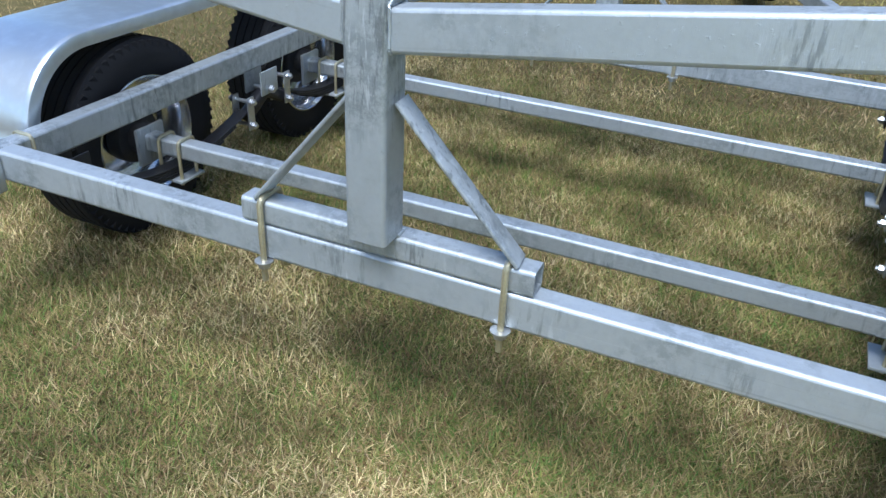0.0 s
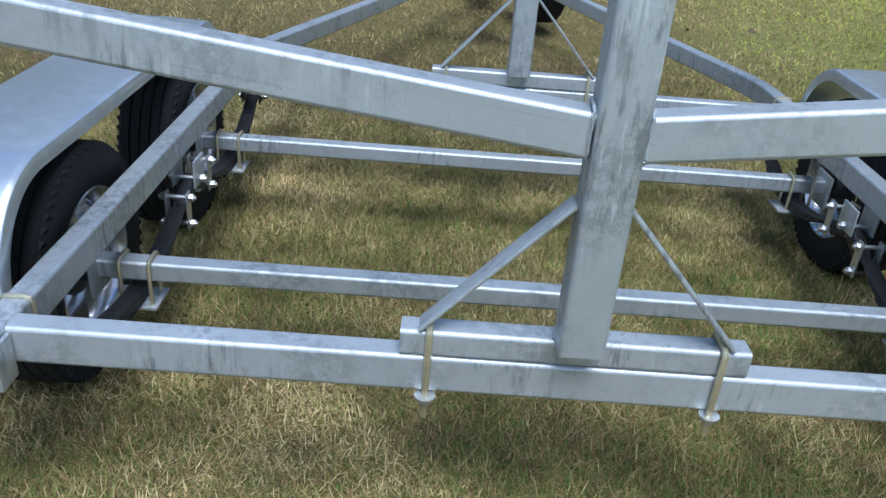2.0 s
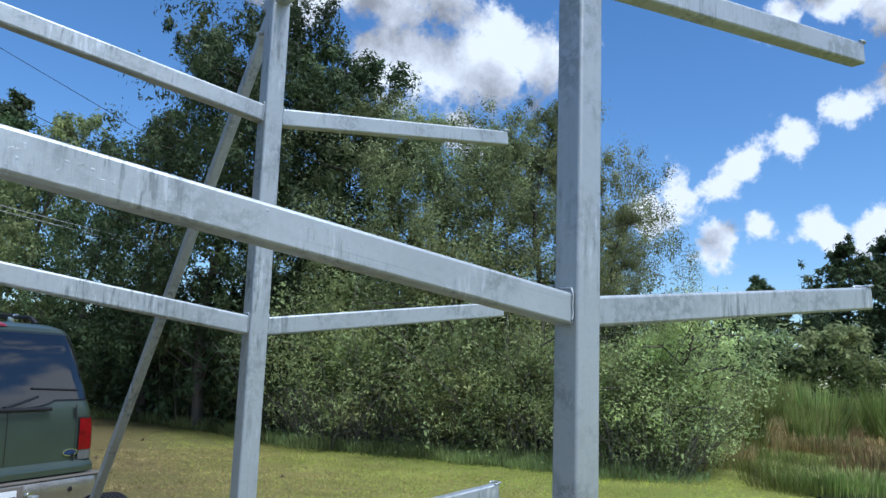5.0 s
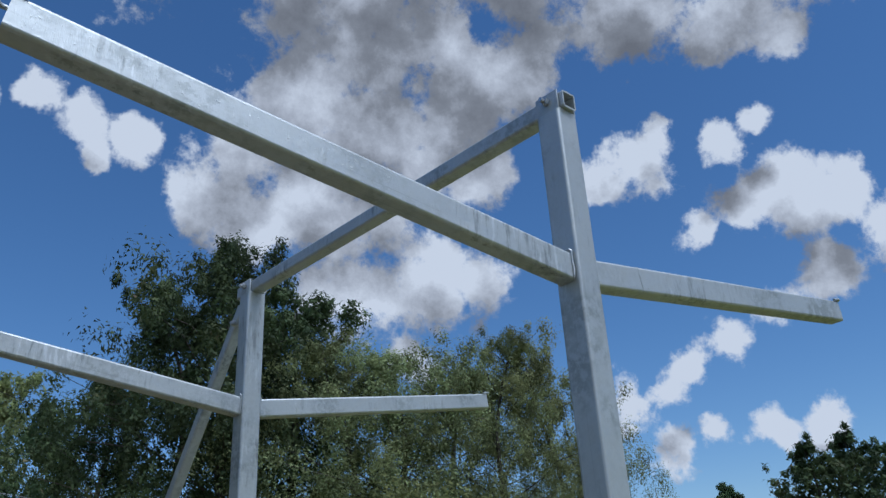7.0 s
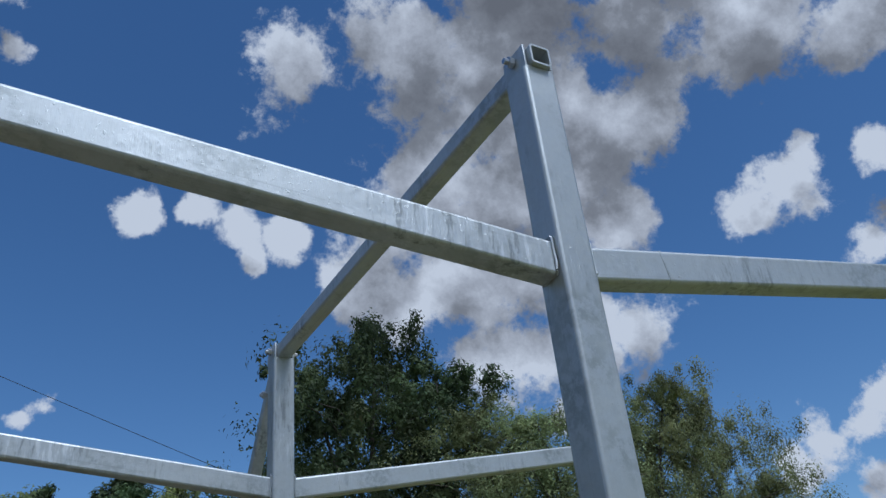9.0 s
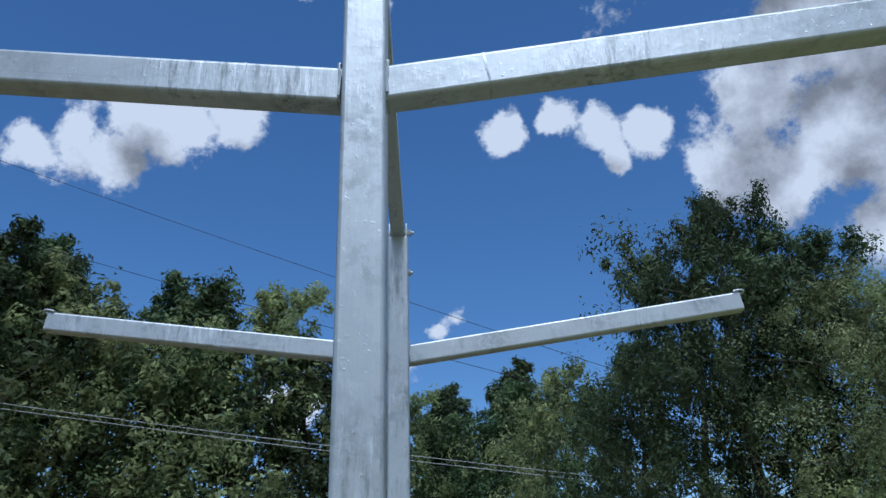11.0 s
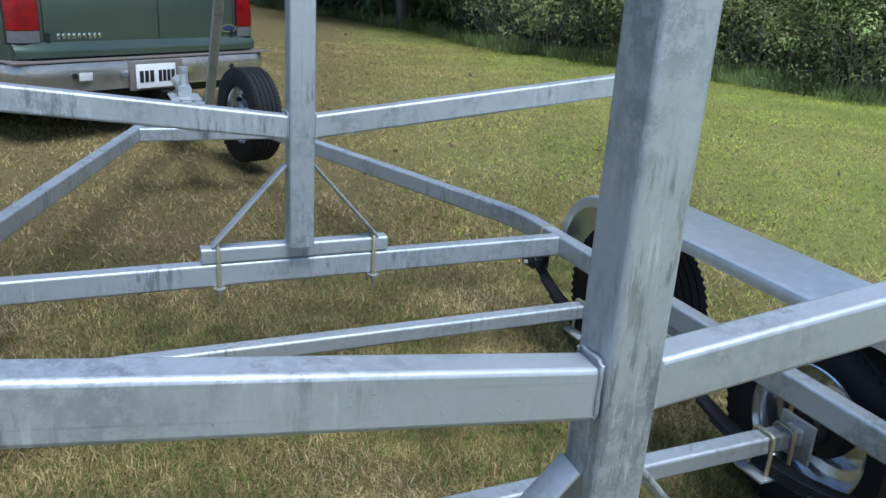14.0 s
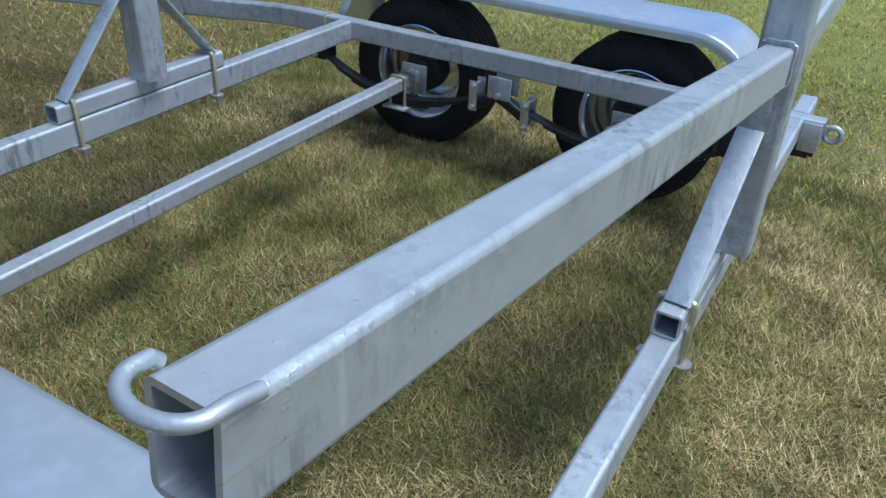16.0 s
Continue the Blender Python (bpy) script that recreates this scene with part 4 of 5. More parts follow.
def suv_shell():
    zs = sorted(set([l[0] for l in LV] + [0.42 + 0.04 * k for k in range(18)]))
    bm = bmesh.new()
    rings = [[bm.verts.new((x, y, z)) for x, y in outline(z)] for z in zs]
    n = len(rings[0])
    for a, b in zip(rings, rings[1:]):
        for i in range(n):
            bm.faces.new((a[i], a[(i + 1) % n], b[(i + 1) % n], b[i]))
    bm.faces.new(rings[-1])
    # wheel arches
    AR = 0.425
    dead = []
    for fc in bm.faces:
        c = fc.calc_center_median()
        if abs(c.x) > 0.9 and any(math.hypot(c.y - wy, c.z - WZ) < AR for wy in WHEELS_Y):
            dead.append(fc)
    bmesh.ops.delete(bm, geom=dead, context="FACES")
    for e in bm.edges:
        if e.is_boundary:
            for v in e.verts:
                if abs(v.co.x) > 0.85 and v.co.z > 0.43:
                    wy = min(WHEELS_Y, key=lambda q: abs(v.co.y - q))
                    d = Vector((v.co.y - wy, v.co.z - WZ))
                    if 0.3 < d.length < 0.55:
                        d *= AR / d.length
                        v.co.y, v.co.z = wy + d.x, WZ + d.y
    bmesh.ops.recalc_face_normals(bm, faces=bm.faces)
    return bm


part("body", suv_shell(), CARPAINT, suv)


def wall_x(z):
    return level(z)[1]


def panel(y0, y1, z0, z1, out, bow=lambda u, v: (0, 0), nu=10, nv=8, s=-1):
    """A skin over the vehicle's side between two y and two z, with slanted ends given by bow."""
    bm = bmesh.new()
    g = []
    for j in range(nv + 1):
        v = j / nv
        z = z0 + (z1 - z0) * v
        row = []
        for i in range(nu + 1):
            u = i / nu
            d = bow(u, v)
            zz = z + d[1]
            row.append(bm.verts.new((s * (wall_x(zz) + out), y0 + (y1 - y0) * u + d[0], zz)))
        g.append(row)
    for j in range(nv):
        for i in range(nu):
            bm.faces.new((g[j][i], g[j][i + 1], g[j + 1][i + 1], g[j + 1][i]))
    bmesh.ops.recalc_face_normals(bm, faces=bm.faces)
    return bm


def rear_panel(x0, x1, z0, z1, out, edge=lambda u, v: (0, 0), nu=16, nv=8):
    """A skin over the vehicle's back, following its slope and rounded corners."""
    bm = bmesh.new()
    g = []
    for j in range(nv + 1):
        row = []
        for i in range(nu + 1):
            u, v = i / nu, j / nv
            d = edge(u, v)
            x, z = x0 + (x1 - x0) * u + d[0], z0 + (z1 - z0) * v + d[1]
            _, w, r, _, c = level(z)
            o = max(0, abs(x) - (w - c))
            yy = r + (c - math.sqrt(max(c * c - o * o, 0)) if o < c else c)
            row.append(bm.verts.new((x, yy - (out(v) if callable(out) else out), z)))
        g.append(row)
    for j in range(nv):
        for i in range(nu):
            bm.faces.new((g[j][i], g[j][i + 1], g[j + 1][i + 1], g[j + 1][i]))
    bmesh.ops.recalc_face_normals(bm, faces=bm.faces)
    return bm


for s in (-1, 1):
    part("quarter_window", panel(0.40, 1.36, 1.245, 1.715, 0.004, lambda u, v: (-0.22 * v * (u > 0.5) * (2 * u - 1) + 0.02 * v, 0), s=s), TINT, suv, "dark tinted rear side glass")
    part("rear_door_window", panel(1.46, 2.30, 1.245, 1.700, 0.004, lambda u, v: (-0.20 * v * (1 - u) * 1.0 - 0.30 * v * u, 0), s=s), TINT, suv)
    part("front_door_window", panel(2.42, 3.55, 1.225, 1.680, 0.004, lambda u, v: (-0.26 * v * (1 - u) - 0.80 * v * u, 0), s=s), TINT, suv)
    for y0, y1, dy in ((1.385, 1.41, -0.21), (2.335, 2.36, -0.24)):
        part("window_pillar_trim", panel(y0, y1, 1.235, 1.70, 0.006, lambda u, v, dy=dy: (dy * v, 0), nu=1, s=s), CHROME, suv)
    part("lower_cladding", panel(1.56, 3.82, 0.43, 0.66, 0.008, nv=4, s=s), CLAD, suv, "dark grey lower side cladding")
    part("lower_cladding", panel(0.16, 0.66, 0.43, 0.66, 0.008, nv=4, s=s), CLAD, suv)
    part("side_moulding", panel(1.56, 3.82, 0.80, 0.86, 0.012, nv=2, s=s), CARPAINT, suv)
    part("belt_line", panel(0.25, 4.4, 1.150, 1.160, 0.003, nv=1, nu=30, s=s), CHROME, suv)
    for y in (1.42, 2.38, 3.62):
        part("door_gap", panel(y, y + 0.008, 0.50, 1.15, 0.002, nu=1, nv=6, s=s), DARKTRIM, suv)
    for y in (1.55, 2.52):
        bm = bmesh.new()
        box(bm, (min(s * 0.955, s * 0.985), y, 1.03), (max(s * 0.955, s * 0.985), y + 0.14, 1.065), 0.008)
        part("door_handle", bm, CARPAINT, suv)
    for wy in WHEELS_Y:
        pts = [(s * 0.978, wy + 0.44 * math.cos(a), WZ + 0.44 * math.sin(a)) for a in [radians(-6 + 192 * k / 20) for k in range(21)]]
        part("arch_flare", sweep(bmesh.new(), round_rect(0.05, 0.05, 0.018), pts, up=(1, 0, 0)), TAN, suv, "tan wheel-arch flare")
        bm = lathe([(-0.30, 0.0), (-0.30, 0.43), (0.0, 0.43)], 32)
        bmesh.ops.transform(bm, matrix=Matrix.Translation((s * 0.95, wy, WZ)) @ (Matrix.Identity(4) if s > 0 else Matrix.Rotation(math.pi, 4, "Z")), verts=bm.verts)
        bmesh.ops.delete(bm, geom=[v for v in bm.verts if v.co.z < 0.45], context="VERTS")
        part("wheel_well", bm, DARKTRIM, suv)
        h = new("wheel")
        h.parent = suv
        h.matrix_basis = Matrix.Translation((s * 0.86, wy, WZ)) @ (Matrix.Identity(4) if s > 0 else Matrix.Rotation(math.pi, 4, "Z"))
        part("tyre", tread_lugs(tyre_mesh(WR, 0.23, 0.205), WR, 0.23), RUBBER, h)
        part("rim", rim_mesh(0.207, 0.20), RIM, h, "bright alloy rim")
        bm = bmesh.new()
        for k in range(8):
            a = 2 * math.pi * k / 8
            m = Matrix.Rotation(a, 4, "X") @ Matrix.Translation((0.058, 0, 0.115))
            bmesh.ops.create_cube(bm, size=1, matrix=m @ Matrix.Diagonal((0.012, 0.035, 0.05, 1)))
        tagged(part("rim_slots", bm, DARKTRIM, h), kind="stuff")
    bm = bmesh.new()
    sweep(bm, round_rect(0.17, 0.055, 0.02), [(s * 1.00, 1.62, 0.36), (s * 1.01, 1.72, 0.37), (s * 1.01, 3.62, 0.37), (s * 1.00, 3.72, 0.36)])
    part("running_board", bm, TAN, suv, "tan ribbed running board")
    bm = bmesh.new()
    sweep(bm, round_rect(0.05, 0.05, 0.01), [(s * 0.93, 3.50, 1.24), (s * 1.06, 3.53, 1.26)])
    part("mirror_arm", bm, DARKTRIM, suv)
    bm = bmesh.new()
    box(bm, (min(s * 1.02, s * 1.24), 3.47, 1.19), (max(s * 1.02, s * 1.24), 3.57, 1.37), 0.048, 4)
    mi = part("mirror_shell", bm, DARKTRIM, suv)
    bm = bmesh.new()
    box(bm, (min(s * 1.04, s * 1.22), 3.460, 1.205), (max(s * 1.04, s * 1.22), 3.468, 1.355), 0.003)
    for v in bm.verts:
        v.co.y += (v.co.z - 1.205) * 0.05
    part("mirror_glass", bm, CHROME, mi, "bright mirror glass")
    # roof rack
    bm = bmesh.new()
    sweep(bm, round_rect(0.035, 0.03, 0.01), [(s * 0.66, 0.45, 1.80), (s * 0.66, 0.52, 1.855), (s * 0.66, 2.55, 1.865), (s * 0.66, 2.65, 1.81)])
    part("roof_rail", bm, DARKTRIM, suv)
    # tail lamps
    part("tail_lamp", rear_panel(min(s * 0.945, s * 0.765), max(s * 0.945, s * 0.765), 0.82, 1.065, 0.012, nu=10), LAMP_RED, suv, "red tail lamp lens")
    part("reversing_lamp", rear_panel(min(s * 0.945, s * 0.765), max(s * 0.945, s * 0.765), 0.745, 0.815, 0.012, nu=10), LAMP_CLEAR, suv, "clear reversing lamp lens")
    part("tail_lamp_surround", rear_panel(min(s * 0.952, s * 0.755), max(s * 0.952, s * 0.755), 0.735, 1.075, 0.004, nu=10), DARKTRIM, suv)
    part("hinge", rear_panel(s * 0.715 - 0.012, s * 0.715 + 0.012, 1.07, 1.15, 0.012, nu=1, nv=1), DARKTRIM, suv)
    part("hinge", rear_panel(s * 0.715 - 0.012, s * 0.715 + 0.012, 0.74, 0.80, 0.012, nu=1, nv=1), DARKTRIM, suv)
    part("door_gap", rear_panel(s * 0.735 - 0.004, s * 0.735 + 0.004, 0.66, 1.18, 0.002, nu=1, nv=5), DARKTRIM, suv)
for y in (0.72, 1.55, 2.35):
    bm = bmesh.new()
    sweep(bm, round_rect(0.06, 0.022, 0.008), [(-0.66, y, 1.868), (0.66, y, 1.868)])
    part("roof_bar", bm, DARKTRIM, suv)
    for s in (-1, 1):
        bm = bmesh.new()
        box(bm, (s * 0.66 - 0.03, y - 0.035, 1.805), (s * 0.66 + 0.03, y + 0.035, 1.880), 0.008)
        part("rack_foot", bm, CHROME, suv)
# windscreen
bm = bmesh.new()
rows = []
for k in range(7):
    z = 1.215 + 0.49 * k / 6
    _, w, _, f, c = level(z)
    rows.append([bm.verts.new(((w - 0.10) * (-1 + i / 5), f + 0.006 - 0.05 * (-1 + i / 5) ** 2, z)) for i in range(11)])
for a, b in zip(rows, rows[1:]):
    for i in range(10):
        bm.faces.new((a[i], a[i + 1], b[i + 1], b[i]))
part("windscreen", bm, TINT, suv)
dip = lambda u, v: (-(u - 0.5) * 0.20 * v, (-0.055 * (1 - v) * max(0, 1 - (abs(u - 0.5) / 0.30) ** 4)))
part("rear_window", rear_panel(-0.80, 0.84, 1.215, 1.715, 0.006, dip, nu=30), TINT, suv, "large dark tinted rear window")
part("rear_window_seal", rear_panel(-0.815, 0.855, 1.200, 1.728, 0.002, dip, nu=30), DARKTRIM, suv)
part("door_gap", rear_panel(0.083, 0.091, 0.66, 1.17, 0.002, nu=1, nv=5), DARKTRIM, suv)
part("gate_sill", rear_panel(-0.93, 0.93, 0.655, 0.745, lambda v: 0.004 + 0.040 * min(1, 2.2 * (1 - v)), nv=8), CARPAINT, suv)
part("gate_gap", rear_panel(-0.93, 0.93, 0.640, 0.653, 0.004, nv=1), DARKTRIM, suv)
part("brake_lamp_high", rear_panel(-0.16, 0.16, 1.755, 1.785, 0.012, nv=2), LAMP_RED, suv, "high-mounted red brake lamp")
bm = bmesh.new()
sweep(bm, round_rect(0.02, 0.014, 0.004), [(0.05, -0.002, 1.165), (0.20, 0.02, 1.195), (0.36, 0.03, 1.24)], up=(0, -1, 0.2))
sweep(bm, round_rect(0.012, 0.02, 0.003), [(0.30, 0.040, 1.30), (0.74, 0.035, 1.285)], up=(0, -1, 0.2))
part("wiper", bm, DARKTRIM, suv)
bm = bmesh.new()
sweep(bm, round_rect(0.05, 0.03, 0.012), [(-0.30, -0.006, 1.148), (0.45, -0.006, 1.148)])
part("wiper_cowl", bm, DARKTRIM, suv)
# badge and lettering as plain shapes
bm = bmesh.new()
sweep(bm, [(0.075 * math.cos(a), 0.03 * math.sin(a)) for a in [2 * math.pi * k / 24 for k in range(24)]], [(0.69, 0.0, 0.806), (0.69, -0.008, 0.806)])
bd = part("badge", bm, CHROME, suv, "plain oval chrome badge")
bm = bmesh.new()
sweep(bm, [(0.062 * math.cos(a), 0.021 * math.sin(a)) for a in [2 * math.pi * k / 24 for k in range(24)]], [(0.69, -0.008, 0.806), (0.69, -0.010, 0.806)])
part("badge_field", bm, BADGE_BLUE, bd)
for k in range(9):
    bm = bmesh.new()
    box(bm, (-0.655 + k * 0.035, -0.006, 0.762), (-0.655 + k * 0.035 + 0.022, 0.002, 0.796), 0.003)
    part("lettering_bar", bm, CHROME, suv)
# sticker on the quarter glass: a plain ring and bar
ys, zs_ = 1.18, 1.30
ring = []
for k in range(25):
    a = 2 * math.pi * k / 24
    zz = zs_ + 0.062 * math.sin(a)
    ring.append((-(wall_x(zz) + 0.008), ys - 0.135 * math.cos(a) * (1 + 0.25 * math.sin(a)), zz))
st = part("sticker", rod(ring, 0.006, 6), STICKER, suv, "white oval outline sticker")
part("sticker_bar", panel(1.09, 1.27, 1.285, 1.318, 0.007, nu=2, nv=1), STICKER, st)


def bumper():
    bm = bmesh.new()
    path = []
    for k in range(9):
        a = radians(180 + 90 * k / 8)
        path.append((-0.86 + 0.15 * math.cos(a), 0.08 + 0.17 * math.sin(a)))
    path = [(-1.01, 0.45), (-1.01, 0.25)] + path + [(-0.4, -0.105), (0, -0.11)]
    full = path + [(-x, y) for x, y in path[-2::-1]]
    sec = [(0.0, 0.445), (0.0, 0.50), (0.012, 0.535), (0.012, 0.585), (0.0, 0.622), (-0.06, 0.630), (-0.10, 0.628)]
    rings = []
    for i, (x, y) in enumerate(full):
        a, b = full[max(i - 1, 0)], full[min(i + 1, len(full) - 1)]
        t = Vector((b[0] - a[0], b[1] - a[1])).normalized()
        n = Vector((t.y, -t.x))
        rings.append([bm.verts.new((x + n.x * d, y + n.y * d, z)) for d, z in sec])
    for a, b in zip(rings, rings[1:]):
        for i in range(len(sec) - 1):
            bm.faces.new((a[i], a[i + 1], b[i + 1], b[i]))
    bmesh.ops.recalc_face_normals(bm, faces=bm.faces)
    bmesh.ops.solidify(bm, geom=bm.faces[:], thickness=0.006)
    return bm


bp = part("rear_bumper", bumper(), CHROMEDULL, suv, "worn grey chrome rear bumper")
bm = bmesh.new()
box(bm, (-1.0, -0.10, 0.629), (1.0, 0.10, 0.640), 0.004)
part("bumper_step", bm, TAN, bp)
bm = bmesh.new()
box(bm, (-0.245, -0.128, 0.425), (0.175, -0.112, 0.62), 0.006)
part("plate_recess", bm, TAN, bp)
bm = bmesh.new()
box(bm, (-0.205, -0.140, 0.440), (0.105, -0.134, 0.598), 0.002)
pl = part("number_plate", bm, PLATE, suv, "white number plate with plain dark bars")
for k, (a, b) in enumerate(((-0.135, -0.105), (-0.095, -0.065), (-0.055, -0.025), (0.012, 0.038), (0.046, 0.072), (0.080, 0.106), (0.114, 0.140))):
    bm = bmesh.new()
    box(bm, (a - 0.045, -0.1425, 0.478), (b - 0.045, -0.139, 0.555))
    part("plate_bar", bm, DARKTRIM, pl)
bm = bmesh.new()
box(bm, (-0.60, -0.129, 0.515), (-0.51, -0.1225, 0.565), 0.002)
part("bumper_sticker", bm, STICKER, bp, "small blank white sticker")
for x in (-0.62, 0.62):
    bm = bmesh.new()
    sweep(bm, circle(0.018, 12), [(x, -0.10, 0.545), (x, -0.118, 0.545)], up=(0, 0, 1))
    part("parking_sensor", bm, DARKTRIM, bp)
for x in (-0.285, 0.225):
    bm = bmesh.new()
    sweep(bm, circle(0.025, 14), [(x, -0.115, 0.545), (x, -0.135, 0.545)], up=(0, 0, 1))
    part("plate_lamp", bm, CHROME, bp)
bm = bmesh.new()
sweep(bm, round_rect(0.07, 0.07, 0.008), [(0.02, 0.35, 0.38), (0.02, -0.16, 0.38)])
box(bm, (-0.35, 0.10, 0.36), (0.35, 0.17, 0.43), 0.006)
rc = part("hitch_receiver", bm, DARKTRIM, suv)
bm = bmesh.new()
sweep(bm, circle(0.018, 12), [(0.02, -0.26, 0.41), (0.02, -0.26, 0.47)], up=(0, 1, 0))
box(bm, (-0.015, -0.29, 0.39), (0.055, -0.14, 0.412), 0.004)
part("hitch_ball", bm, CHROME, rc)
bm = bmesh.new()
box(bm, (-0.85, 0.15, 0.34), (0.85, 5.0, 0.44), 0.03)
part("underbody", bm, DARKTRIM, suv)


# ---- trees, shrubs, reeds ----
def quads(name, co, mat, kind_me=True):
    """A mesh of loose leaves from an array of corners (n, corners, 3)."""
    n, q = co.shape[:2]
    me = bpy.data.meshes.new(name)
    me.vertices.add(n * q)
    me.vertices.foreach_set("co", co.reshape(-1).astype(np.float32))
    me.loops.add(n * q)
    me.loops.foreach_set("vertex_index", np.arange(n * q, dtype=np.int32))
    me.polygons.add(n)
    me.polygons.foreach_set("loop_start", np.arange(0, n * q, q, dtype=np.int32))
    me.materials.append(mat)
    me.update(calc_edges=True)
    return me


def leaves(rng, centres, facing, size):
    """Three-cornered leaves that lie across the outward side of their clump."""
    n = len(centres)
    d = np.cross(facing, rng.normal(size=(n, 3)))
    d /= np.linalg.norm(d, axis=1)[:, None] + 1e-6
    e = np.cross(d, facing)
    e /= np.linalg.norm(e, axis=1)[:, None] + 1e-6
    L = size * rng.uniform(0.6, 1.35, n)[:, None]
    W = L * 0.30
    return np.stack([centres - e * W * 0.9, centres + e * W * 0.9, centres + d * L], 1)


def tree_meshes(seed, h, spread, low, n_clump, n_leaf, leaf_size, mat, lean=0.1):
    rng = np.random.default_rng(seed)
    bm = bmesh.new()
    trunk = [Vector((lean * math.sin(k * 0.9 + seed) * k / 8, lean * math.cos(k * 0.7 + seed) * k / 8, h * 0.82 * k / 8)) for k in range(9)]
    tips = []

    def limb(path, r0, r1, sides=6):
        fr = frames_along(path, (0.3, 1, 0.1))
        rings = []
        for i, (p, s, u) in enumerate(fr):
            r = r0 + (r1 - r0) * i / (len(fr) - 1)
            rings.append([bm.verts.new(p + (s * math.cos(a) + u * math.sin(a)) * r) for a in [2 * math.pi * k / sides for k in range(sides)]])
        for a, b in zip(rings, rings[1:]):
            for i in range(sides):
                bm.faces.new((a[i], a[(i + 1) % sides], b[(i + 1) % sides], b[i]))

    limb(trunk, h * 0.016 + 0.02, 0.02)
    for k in range(n_clump):
        t = low + (1 - low) * (k + rng.uniform(0, 1)) / n_clump
        i = min(int(t * 7.99), 7)
        base = trunk[i].lerp(trunk[i + 1], t * 8 % 1 if t < 1 else 0.9)
        a = k * 2.4 + rng.uniform(-0.5, 0.5)
        prof = (0.55 + 0.75 * math.sin(math.pi * min(1, (t - low) / (1 - low) * 0.8 + 0.15)))
        reach = spread * prof * rng.uniform(0.45, 1.1) * (1 - 0.55 * max(0, t - 0.6) / 0.4)
        tip = base + Vector((math.cos(a) * reach, math.sin(a) * reach, reach * rng.uniform(0.1, 0.6)))
        midp = base.lerp(tip, 0.5) + Vector((0, 0, reach * 0.12))
        limb([base, midp, tip], 0.010 + 0.02 * (1 - t), 0.006, 4)
        tips += [(tip, reach), (midp, reach * 0.6)]
    cs, ns = [], []
    per = n_leaf // len(tips)
    for tip, reach in tips:
        m = int(rng.integers(4, 8))
        sub = np.clip(rng.normal(size=(m, 3)), -1.6, 1.6) * (0.10 + 0.20 * reach) * np.array([1, 1, 0.75])
        size = (0.075 + 0.042 * reach) * rng.uniform(0.7, 1.35, m)
        k = rng.integers(0, m, per)
        off = np.clip(rng.normal(size=(per, 3)), -1.7, 1.7) * size[k][:, None]
        cs.append(np.array(tip) + sub[k] + off)
        ns.append(off / size[k][:, None] * 0.8 + np.array([0, 0, 0.5]) + rng.normal(size=(per, 3)) * 0.28)
    co = leaves(rng, np.concatenate(cs), np.concatenate(ns), leaf_size)
    co[:, :, 2] = np.maximum(co[:, :, 2], 0.05)
    top = np.percentile(co[:, :, 2], 99.3)
    co *= h / top
    for v in bm.verts:
        v.co *= h / top
    me = bpy.data.meshes.new("trunk")
    for f in bm.faces:
        f.smooth = True
    bm.to_mesh(me)
    bm.free()
    me.materials.append(BARK)
    return me, quads("crown", co, mat)


def plant(name, meshes, x, y, scale, turn, label, category, group, slim=1.0):
    t = thing(name, label, category, group, Matrix.Translation((x, y, ground_z(x, y))) @ Matrix.Rotation(turn, 4, "Z") @ Matrix.Scale(scale, 4))
    if slim != 1.0:
        t.matrix_basis = t.matrix_basis @ Matrix.Diagonal((slim, slim, 1, 1))
    child("trunk", meshes[0], t)
    child("crown", meshes[1], t)
    return t


rng = random.Random(7)
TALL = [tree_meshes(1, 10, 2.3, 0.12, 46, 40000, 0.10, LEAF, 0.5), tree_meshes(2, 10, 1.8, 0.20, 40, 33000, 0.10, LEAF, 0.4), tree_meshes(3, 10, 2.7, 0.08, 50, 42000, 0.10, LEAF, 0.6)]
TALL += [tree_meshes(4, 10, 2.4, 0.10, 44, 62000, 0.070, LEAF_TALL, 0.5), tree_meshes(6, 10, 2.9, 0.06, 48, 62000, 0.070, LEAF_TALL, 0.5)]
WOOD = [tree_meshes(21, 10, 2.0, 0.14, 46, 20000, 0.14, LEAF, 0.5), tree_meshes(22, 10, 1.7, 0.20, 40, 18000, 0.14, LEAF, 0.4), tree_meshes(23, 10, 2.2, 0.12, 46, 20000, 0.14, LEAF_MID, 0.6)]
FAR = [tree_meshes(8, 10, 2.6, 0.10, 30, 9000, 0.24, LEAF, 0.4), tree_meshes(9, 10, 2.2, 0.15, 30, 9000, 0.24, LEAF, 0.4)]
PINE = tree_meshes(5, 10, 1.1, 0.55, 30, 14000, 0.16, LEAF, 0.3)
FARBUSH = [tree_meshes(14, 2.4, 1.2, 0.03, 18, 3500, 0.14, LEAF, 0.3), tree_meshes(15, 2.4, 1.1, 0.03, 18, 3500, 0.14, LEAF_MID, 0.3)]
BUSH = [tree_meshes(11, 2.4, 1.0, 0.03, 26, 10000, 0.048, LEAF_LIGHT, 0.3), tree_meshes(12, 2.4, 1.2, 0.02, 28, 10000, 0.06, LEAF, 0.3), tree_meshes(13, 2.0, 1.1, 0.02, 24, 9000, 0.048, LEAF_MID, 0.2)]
EYE = (-0.5, -1.15)


def at_bearing(az, d):
    return EYE[0] + d * math.sin(radians(az)), EYE[1] + d * math.cos(radians(az))


